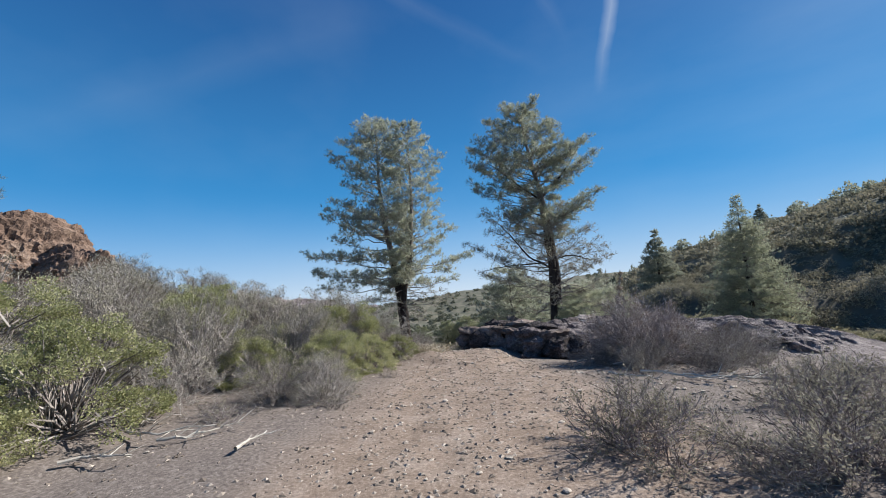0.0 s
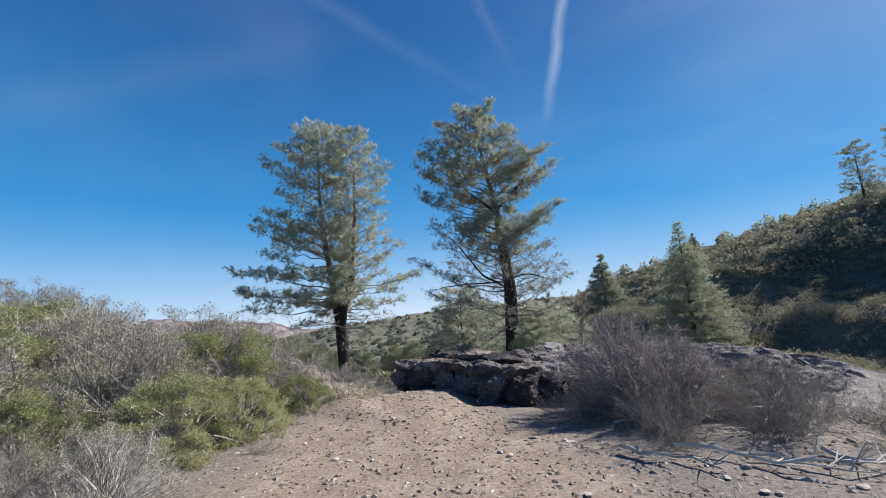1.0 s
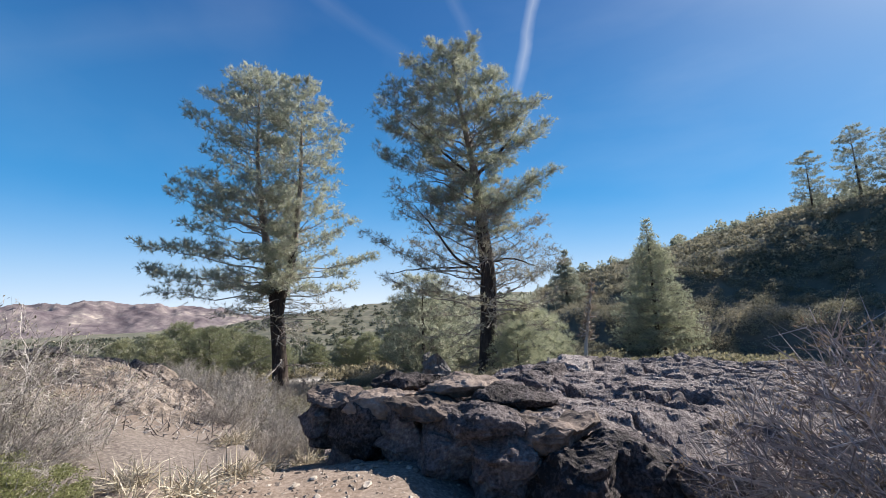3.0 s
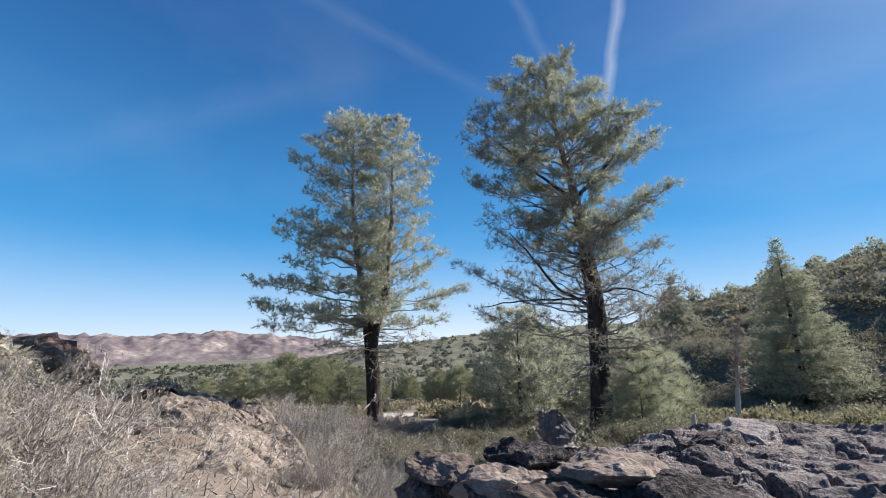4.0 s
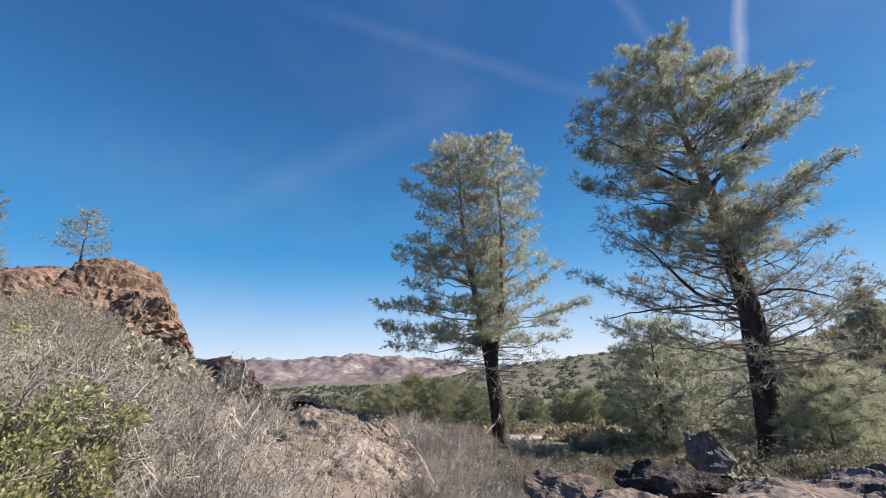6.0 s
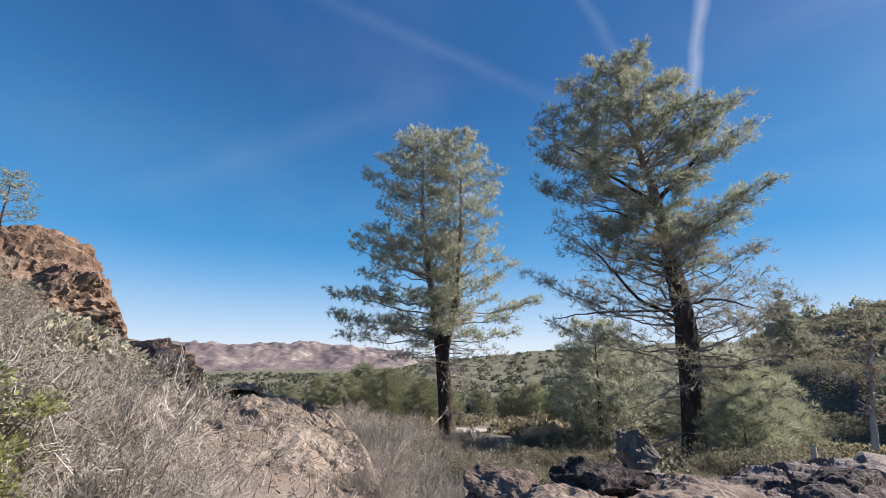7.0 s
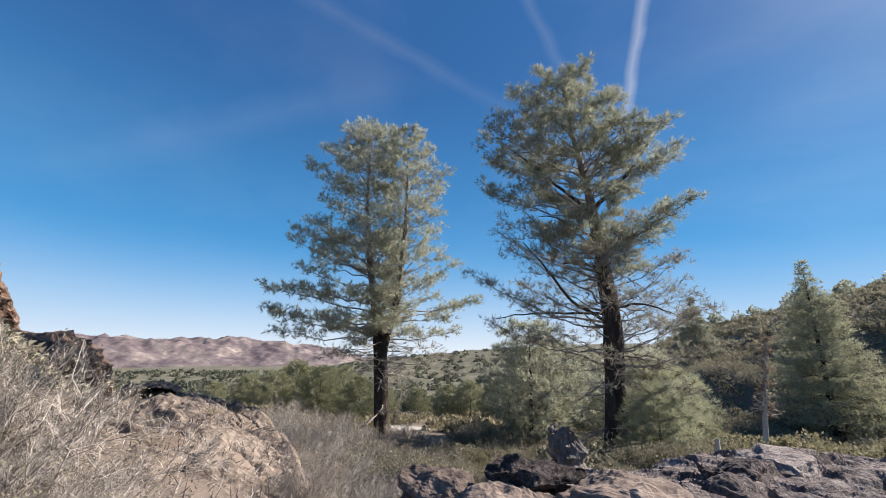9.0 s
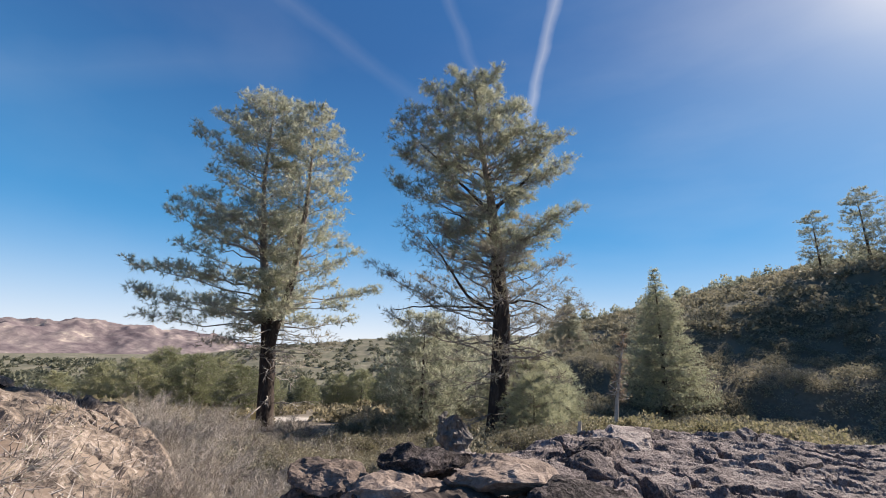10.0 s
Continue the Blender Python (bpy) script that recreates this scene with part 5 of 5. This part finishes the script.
    # brush in the hollow behind the rocks
    olive = mound_shrub("brush", 56, 1.3, 1.25, 70, 60, 0.26, 0.085, 0.05, DARK_TWIG, HILL_LEAF, "rounded dark olive brush in the hollow", 500, 0.022, 0.25)
    green = mound_shrub("manzanita", 57, 1.5, 1.25, 80, 60, 0.26, 0.09, 0.06, DARK_TWIG, MANZANITA_LEAF, "dense olive green manzanita behind the rocks", 400, 0.022, 0.25)
    grey = shrub("brush", 58, 1.4, 1.3, 20, 5, 5, 900, 0.06, 0.02, GREY_TWIG, SAGE_LEAF, "grey brown dry brush in the hollow", 0.018)
    spots = {0: [], 1: [], 2: []}
    for k in range(210):
        az, r = rng.uniform(-30, 62), 6.8 + 27 * rng.uniform(0, 1) ** 0.8
        x, y = polar(az, r)
        if r < 8.5 and az > 5 or math.hypot(x - 6.55, y - 22.3) < 1.0 or (az < -14 and r < 21) or (az > 28 and r < 13) or (-2 < az < 30 and r < 7.5):
            continue
        kind = 1 if (az > 34 and rng.random() < 0.72) or rng.random() < 0.10 else (2 if az < 14 and rng.random() < 0.78 else 0)
        room = 1.6 - r * math.tan(radians(np.interp(az, [-8, 0, 5, 26, 36], [11.2, 10.8, 8.6, 9.0, 9.0]))) - ground_at(x, y)
        s = min(rng.uniform(0.65, 1.15), room / 1.2)
        if s > 0.34:
            spots[kind].append((x, y, s, rng.uniform(0, 360)))
    for az in range(36, 66, 3):
        x, y = polar(az + rng.uniform(-1, 1), rng.uniform(11.5, 14.5))
        spots[1].append((x, y, rng.uniform(0.95, 1.25), rng.uniform(0, 360)))
        x, y = polar(az + rng.uniform(-1, 1), rng.uniform(17, 23))
        spots[1].append((x, y, rng.uniform(1.1, 1.5), rng.uniform(0, 360)))
    for k in range(44):
        az, r = rng.uniform(-1, 19), rng.uniform(8.2, 25)
        x, y = polar(az, r)
        room = 1.6 - r * math.tan(radians(np.interp(az, [-1, 3, 19], [10.8, 9.0, 8.6]))) - ground_at(x, y)
        s = min(rng.uniform(0.6, 1.0), room / 1.35)
        if s > 0.3 and math.hypot(x - 6.55, y - 22.3) > 1.5 and math.hypot(x - 2.66, y - 14.3) > 1.4:
            spots[0].append((x, y, s, rng.uniform(0, 360)))
    scatter(olive, spots[0])
    scatter(green, spots[1])
    scatter(grey, spots[2])


build_shrubs()


# ---- hillside brush and far woods, uncountable ----
def clump_field(name, x, y, size, seed, per, leaf, mat_, label, flat=0.75):
    """Mounds of many small leaf blades, each mound with an uneven dome."""
    rng = np.random.default_rng(seed)
    z = land(x, y)
    n = len(x)
    d = unit(rng.normal(0, 1, (n, per, 3)) * np.array([1, 1, 0.8]) + np.array([0, 0, 0.35]))
    d[..., 2] = np.abs(d[..., 2])
    lump = 1 + 0.5 * (vnoise((d * 2.2 + np.arange(n)[:, None, None] * 7.7).reshape(-1, 3), seed).reshape(n, per, 1) - 0.5)
    pos = d * size[:, None, None] * lump * rng.uniform(0.72, 1.0, (n, per, 1)) * np.array([1, 1, flat])
    pos = pos + np.stack([x, y, z - 0.1 * size], 1)[:, None]
    v, f = blades(rng, pos.reshape(-1, 3), d.reshape(-1, 3) * 0.6 + rng.normal(0, 0.4, (n * per, 3)), np.repeat(size, per)[:, None] * leaf)
    ob = new(name, mesh_from(name, v, f, mat_))
    tagged(ob, label, "brush", kind="stuff")


def build_hill_cover():
    rng = np.random.default_rng(8)
    for name, n, r0, r1, lo, hi, per, leaf in (("hillside_brush", 2000, 34, 98, 0.8, 2.0, 230, 0.125), ("ridge_brush", 3000, 88, 205, 1.0, 2.4, 90, 0.27)):
        az, r = rng.uniform(17, 84, n), r0 + (r1 - r0) * rng.uniform(0, 1, n) ** 0.85
        x, y = OX + r * np.sin(np.radians(az)), OY + r * np.cos(np.radians(az))
        clump_field(name, x, y, rng.uniform(lo, hi, n), 81, per, leaf, HILL_LEAF, "dense grey olive chaparral covering the hillside", 0.85)
    # small trees along the skyline of the hill
    n = 90
    az, r = rng.uniform(20, 70, n), rng.uniform(150, 182, n)
    x, y = OX + r * np.sin(np.radians(az)), OY + r * np.cos(np.radians(az))
    clump_field("ridge_trees", x, y, rng.uniform(1.0, 2.2, n), 87, 150, 0.4, NEEDLE_DARK, "small dark trees along the hill's skyline", 2.6)
    n = 1050
    az, r = rng.uniform(-40, 20, n), 34 + 150 * rng.uniform(0, 1, n) ** 1.2
    keep = ~((az > -7.6) & (az < -0.5) & (r > 30) & (r < 46))
    az, r = az[keep], r[keep]
    x, y = OX + r * np.sin(np.radians(az)), OY + r * np.cos(np.radians(az))
    clump_field("valley_brush", x, y, rng.uniform(0.7, 1.6, len(x)), 82, 140, 0.28, BRUSH_LEAF, "olive brush filling the valley floor")
    n = 1500
    az, r = rng.uniform(-42, 26, n), 170 + 950 * rng.uniform(0, 1, n) ** 1.1
    x, y = OX + r * np.sin(np.radians(az)), OY + r * np.cos(np.radians(az))
    clump_field("far_woods", x, y, rng.uniform(3.0, 6.0, n), 83, 44, 0.8, NEEDLE_FAR, "far pine woods across the valley", 1.1)
    n = 560
    az, r = rng.uniform(-92, -36, n), 13 + 60 * rng.uniform(0, 1, n)
    r = np.where(az > -44, r + 6, r)
    x, y = OX + r * np.sin(np.radians(az)), OY + r * np.cos(np.radians(az))
    keep = ~((y > 26) & (x < -30.5) & (r > 36))
    x, y, r = x[keep], y[keep], r[keep]
    clump_field("slope_brush", x, y, rng.uniform(0.7, 1.3, len(x)), 84, 320, 0.19, SAGE_LEAF, "grey brown brush on the slope below the bluff")


build_hill_cover()


def build_hollow_cover():
    """Low dry scrub that fills the hollow between the rocks and the big pines."""
    rng = np.random.default_rng(12)
    for name, mat_, seed, n, lo, hi, label in (("hollow_scrub", SAGE_LEAF, 85, 190, -17, 3, "low grey brown dry scrub in the hollow"), ("hollow_brush", HILL_LEAF, 86, 470, -10, 46, "low dark olive brush in the hollow")):
        az, r = rng.uniform(lo, hi, n), 5.6 + 28 * rng.uniform(0, 1, n) ** 0.85
        keep = (r > 7.6) | (az < 0)
        keep &= (r > 10.0) | (az < 24)
        keep &= (r > 13) | (az > 2)
        az, r = az[keep], r[keep]
        x, y = OX + r * np.sin(np.radians(az)), OY + r * np.cos(np.radians(az))
        room = 1.6 - r * np.tan(np.radians(np.interp(az, [-8, 0, 5, 26, 36], [11.0, 10.6, 8.6, 9.0, 9.0]))) - land(x, y)
        size = np.clip(np.minimum(rng.uniform(0.45, 1.15, len(x)), room), 0.25, 1.15)
        big_ = size > 0.42
        x, y, size = x[big_], y[big_], size[big_]
        clump_field(name, x, y, size, seed, 760, 0.062, mat_, label, 1.0)


build_hollow_cover()


# ---- small things ----
def build_small():
    rng = np.random.default_rng(77)
    # the dead sapling with brown needles
    foot = (7.95, 18.0, ground_at(7.95, 18.0))
    ob = thing("dead_sapling", foot, "thin dead sapling with clinging brown leaves", "tree")
    h = 1.95 - foot[2]
    t = np.linspace(0, 1, 12)
    pts = np.stack([0.5 * t ** 1.3, 0 * t, h * t], 1) + rng.normal(0, 0.01, (12, 3))
    part("trunk", mesh_from("trunk", *tube(pts, 0.075 * (1 - 0.75 * t), 8, 0.1), PALE_WOOD, True), ob)
    a, b = [], []
    for _ in range(90):
        u = rng.uniform(0.45, 1.0)
        q = np.array([0.5 * u ** 1.3, 0, h * u])
        e = q + unit(rng.normal(0, 1, 3) + np.array([0, 0, 0.5])) * rng.uniform(0.12, 0.42) * (1.25 - u)
        a.append(q)
        b.append(e)
    a, b = np.array(a), np.array(b)
    part("branchwork", mesh_from("branchwork", *prisms(a, b, 0.013, 0.007), PALE_WOOD), ob)
    k = rng.integers(0, 90, 1300)
    pos = a[k] + (b[k] - a[k]) * rng.uniform(0.2, 1, (1300, 1)) + rng.normal(0, 0.03, (1300, 3))
    part("foliage", mesh_from("foliage", *leaves(rng, pos, unit(b[k] - a[k]), 0.06, 0.025), DRY_LEAF), ob)
    # the broken stub beside it
    foot = (5.95, 16.4, ground_at(5.95, 16.4))
    ob = thing("tree_stub", foot, "short bleached broken stub of a dead tree", "stump")
    hh = 0.12 - foot[2]
    part("trunk", mesh_from("trunk", *tube([(0, 0, -0.1), (0.02, 0, hh * 0.5), (0.05, 0, hh)], (0.06, 0.05, 0.035), 8, 0.2), PALE_WOOD, True), ob)
    part("branch", mesh_from("branch", *tube([(0.0, 0, -0.1), (-0.14, 0, hh * 0.4), (-0.2, 0, hh * 0.72)], (0.03, 0.025, 0.012), 6, 0.2), PALE_WOOD, True), ob)
    # a small board beyond the forked pine
    x, y = -3.55, 38.0
    ob = thing("signboard", (x, y, ground_at(x, y)), "small faded yellow trail signboard on two posts", "sign")
    for px_ in (-0.26, 0.26):
        part("post", mesh_from("post", *tube([(px_, 0, -0.2), (px_, 0, 0.95)], (0.04, 0.04), 6), PALE_WOOD, True), ob)
    q = np.array([(sx * 0.34, sy * 0.02, 0.72 + sz * 0.24) for sx in (-1, 1) for sy in (-1, 1) for sz in (-1, 1)], float)
    part("board", mesh_from("board", q, np.array([(0, 1, 3, 2), (4, 6, 7, 5), (0, 4, 5, 1), (2, 3, 7, 6), (0, 2, 6, 4), (1, 5, 7, 3)]), SIGN), ob)
    # bleached fallen branches
    def fallen(x, y, length, turn, seed, dark=False):
        r = np.random.default_rng(seed)
        ob = thing("fallen_branch", (x, y, ground_at(x, y) + 0.04, 0, 0, turn), "bleached fallen branch lying on the dirt" if not dark else "dark bent dead branch in the brush", "branch", "fallen branches")
        t = np.linspace(0, 1, 10)
        p = np.stack([length * t, 0.10 * length * np.sin(t * 5 + seed), 0.02 + (0.30 * np.sin(t * 2.6) if dark else 0.03) * length * 0.6 * t], 1)
        p[1:] += r.normal(0, 0.015 * length, (9, 3))
        items = [tube(p, 0.022 * (1 - 0.8 * t), 6)]
        a, b = [], []
        for _ in range(11):
            i = r.integers(2, 9)
            e = p[i] + unit(np.array([1, 0, 0.1]) + r.normal(0, 0.6, 3)) * length * r.uniform(0.1, 0.3)
            e[2] = max(e[2], 0.0)
            a.append(p[i])
            b.append(e)
        items.append(prisms(np.array(a), np.array(b), 0.008, 0.003))
        v, f = join_parts(items)
        part("wood", mesh_from("wood", v, f, DARK_TWIG if dark else PALE_WOOD), ob)
    for k, (x, y, L, turn, dark) in enumerate(((-4.0, 5.3, 1.3, -12, 0), (-3.3, 5.0, 0.9, 20, 0), (-4.4, 5.9, 1.0, -35, 0), (-2.2, 4.5, 0.5, 60, 0), (-3.9, 4.4, 0.7, 10, 0), (3.2, 6.6, 1.4, -40, 0), (3.7, 6.2, 1.2, -20, 0), (4.5, 6.3, 1.3, -60, 0),
                                             (2.9, 6.9, 0.9, -70, 0), (4.6, 7.2, 2.0, 12, 1), (3.4, 8.0, 1.9, -28, 1), (5.2, 7.9, 1.7, 35, 1), (-2.3, 10.9, 1.0, 80, 0), (3.1, 9.1, 0.8, 30, 0))):
        fallen(x, y, L, turn, 40 + k, bool(dark))
    # dry grass tufts at the end of the trail and on the rocks
    base = thing("grass_tuft", (0, 0, 0), "tuft of straw-coloured dry grass", "grass", "dry grass tufts")
    n = 260
    foot = np.stack([rng.normal(0, 0.07, n), rng.normal(0, 0.07, n), np.zeros(n)], 1)
    d = unit(np.stack([rng.normal(0, 0.8, n), rng.normal(0, 0.8, n), np.full(n, 0.6)], 1))
    ln = rng.uniform(0.10, 0.28, (n, 1))
    s = unit(np.cross(d, rng.normal(0, 1, (n, 3)))) * 0.004
    m = foot + d * ln * 0.55
    tip = foot + d * ln + np.array([0, 0, -0.25]) * ln * np.linalg.norm(d[:, :2], axis=1, keepdims=True)
    v = np.stack([foot - s, foot + s, m + s * 0.8, m - s * 0.8, m - s * 0.8, m + s * 0.8, tip + s * 0.2, tip - s * 0.2], 1).reshape(-1, 3)
    i = np.arange(n)[:, None] * 8
    f = np.concatenate([i + np.arange(4), i + 4 + np.arange(4)])
    part("blade_tuft", mesh_from("blade_tuft", v, f, DRY_GRASS), base)
    scatter(base, ((-0.35, 10.7, 1.2, 0), (-0.1, 11.2, 1.3, 90), (-0.55, 11.3, 1.0, 200), (0.2, 11.7, 1.1, 40), (-0.75, 10.2, 0.9, 130), (0.35, 12.3, 1.0, 10), (-0.95, 9.6, 0.7, 300), (3.95, 9.6, 0.9, 60), (3.7, 9.85, 0.7, 210),
                   (-0.15, 12.9, 1.0, 20), (-1.3, 11.0, 0.9, 77), (1.3, 13.6, 1.0, 8), (0.7, 13.2, 1.2, 111), (-2.6, 14.2, 0.8, 50), (-3.6, 14.9, 0.9, 160), (-1.9, 13.4, 0.9, 240), (-4.6, 15.3, 0.8, 140), (-5.2, 16.0, 0.8, 10), (-2.9, 16.2, 0.7, 70), (-3.9, 13.9, 0.8, 130), (-6.1, 15.2, 0.9, 220), (-4.2, 16.6, 0.6, 300), (-2.3, 15.4, 0.7, 30), (-5.5, 14.4, 0.9, 99)))
    # trail stones big enough to pick up
    for k in range(3):
        me = boulder_mesh("stone", (0.052, 0.040, 0.018), 200 + k, 2, 0.4, 9, 0.5, STONE)
        for j in range(85):
            x, y = rng.uniform(-2.2, 4.6), rng.uniform(1.6, 11.4)
            if trail_mask(np.array([x]), np.array([y]))[0] < 0.25 and not (x > 1.5 and y < 9):
                continue
            s = 0.22 + 0.6 * rng.random() ** 3
            ob = new("stone", me)
            ob.matrix_basis = scaled(x, y, ground_at(x, y) + 0.008, s, rng.uniform(0, 360), s * rng.uniform(0.7, 1.2))
            tagged(ob, "small pale angular stone on the trail", "stone", "trail stones")
    for k, (x, y, s) in enumerate(((2.55, 7.45, 1.7), (1.75, 7.2, 0.9), (1.35, 11.0, 2.2), (1.15, 10.8, 1.2), (1.75, 10.3, 1.3), (2.0, 9.9, 1.5), (0.75, 11.2, 1.3), (3.2, 6.0, 1.2), (2.6, 5.8, 0.9), (4.0, 5.6, 1.3))):
        ob = new("stone", boulder_mesh("stone", (0.06, 0.045, 0.03), 230 + k, 2, 0.4, 6, 0.5, STONE))
        ob.matrix_basis = scaled(x, y, ground_at(x, y) + 0.01, 0.65 * s, 40 * k, s * 0.5)
        tagged(ob, "fist-sized pale broken stone near the rocks", "stone", "trail stones")
    # short dry stems and litter over the bank
    n = 9500
    x, y = rng.uniform(-9.0, 0.0, n), rng.uniform(11.8, 20.0, n)
    keep = clay_mask(x, y) > 0.15
    x, y = x[keep], y[keep]
    foot = np.stack([x, y, land(x, y)], 1)
    tip = foot + unit(rng.normal(0, 1, (len(x), 3)) + np.array([0, 0, 0.8])) * rng.uniform(0.05, 0.26, (len(x), 1))
    tip[:, 2] = np.maximum(tip[:, 2], foot[:, 2] + 0.03)
    tagged(new("bank_litter", mesh_from("bank_litter", *spikes(foot, tip, 0.008), GREY_TWIG)), "short dry grey stems and litter over the clay bank", "litter", kind="stuff")
    # loose gravel, uncountable
    n = 38000
    x, y = rng.uniform(-4.5, 8.0, n), rng.uniform(0.8, 12.0, n)
    w = 0.25 + 0.75 * trail_mask(x, y) + 0.5 * ((x > 2) & (y < 9))
    keep = rng.uniform(0, 1, n) < w
    x, y = x[keep], y[keep]
    n = len(x)
    z = land(x, y)
    nb = np.array([(1, 0, 0), (0, 1, 0), (-1, 0, 0), (0, -1, 0), (0.2, 0.1, 1), (0, 0, -1)], float)
    fb = np.array([(0, 1, 4), (1, 2, 4), (2, 3, 4), (3, 0, 4), (1, 0, 5), (2, 1, 5), (3, 2, 5), (0, 3, 5)])
    size = 0.006 + 0.034 * rng.uniform(0, 1, (n, 1, 1)) ** 2.6
    jit = nb[None] * rng.uniform(0.55, 1.25, (n, len(nb), 1)) * size * np.array([1.3, 0.95, 0.5])
    ang = rng.uniform(0, 6.28, n)
    c, s = np.cos(ang)[:, None], np.sin(ang)[:, None]
    jx, jy = jit[..., 0] * c - jit[..., 1] * s, jit[..., 0] * s + jit[..., 1] * c
    v = np.stack([jx + x[:, None], jy + y[:, None], jit[..., 2] + z[:, None] - 0.001], -1).reshape(-1, 3)
    f = (fb[None] + (np.arange(n) * len(nb))[:, None, None]).reshape(-1, 3)
    tagged(new("gravel", mesh_from("gravel", v, f, STONE)), "loose pale gravel scattered over the trail", "gravel", kind="stuff")


build_small()
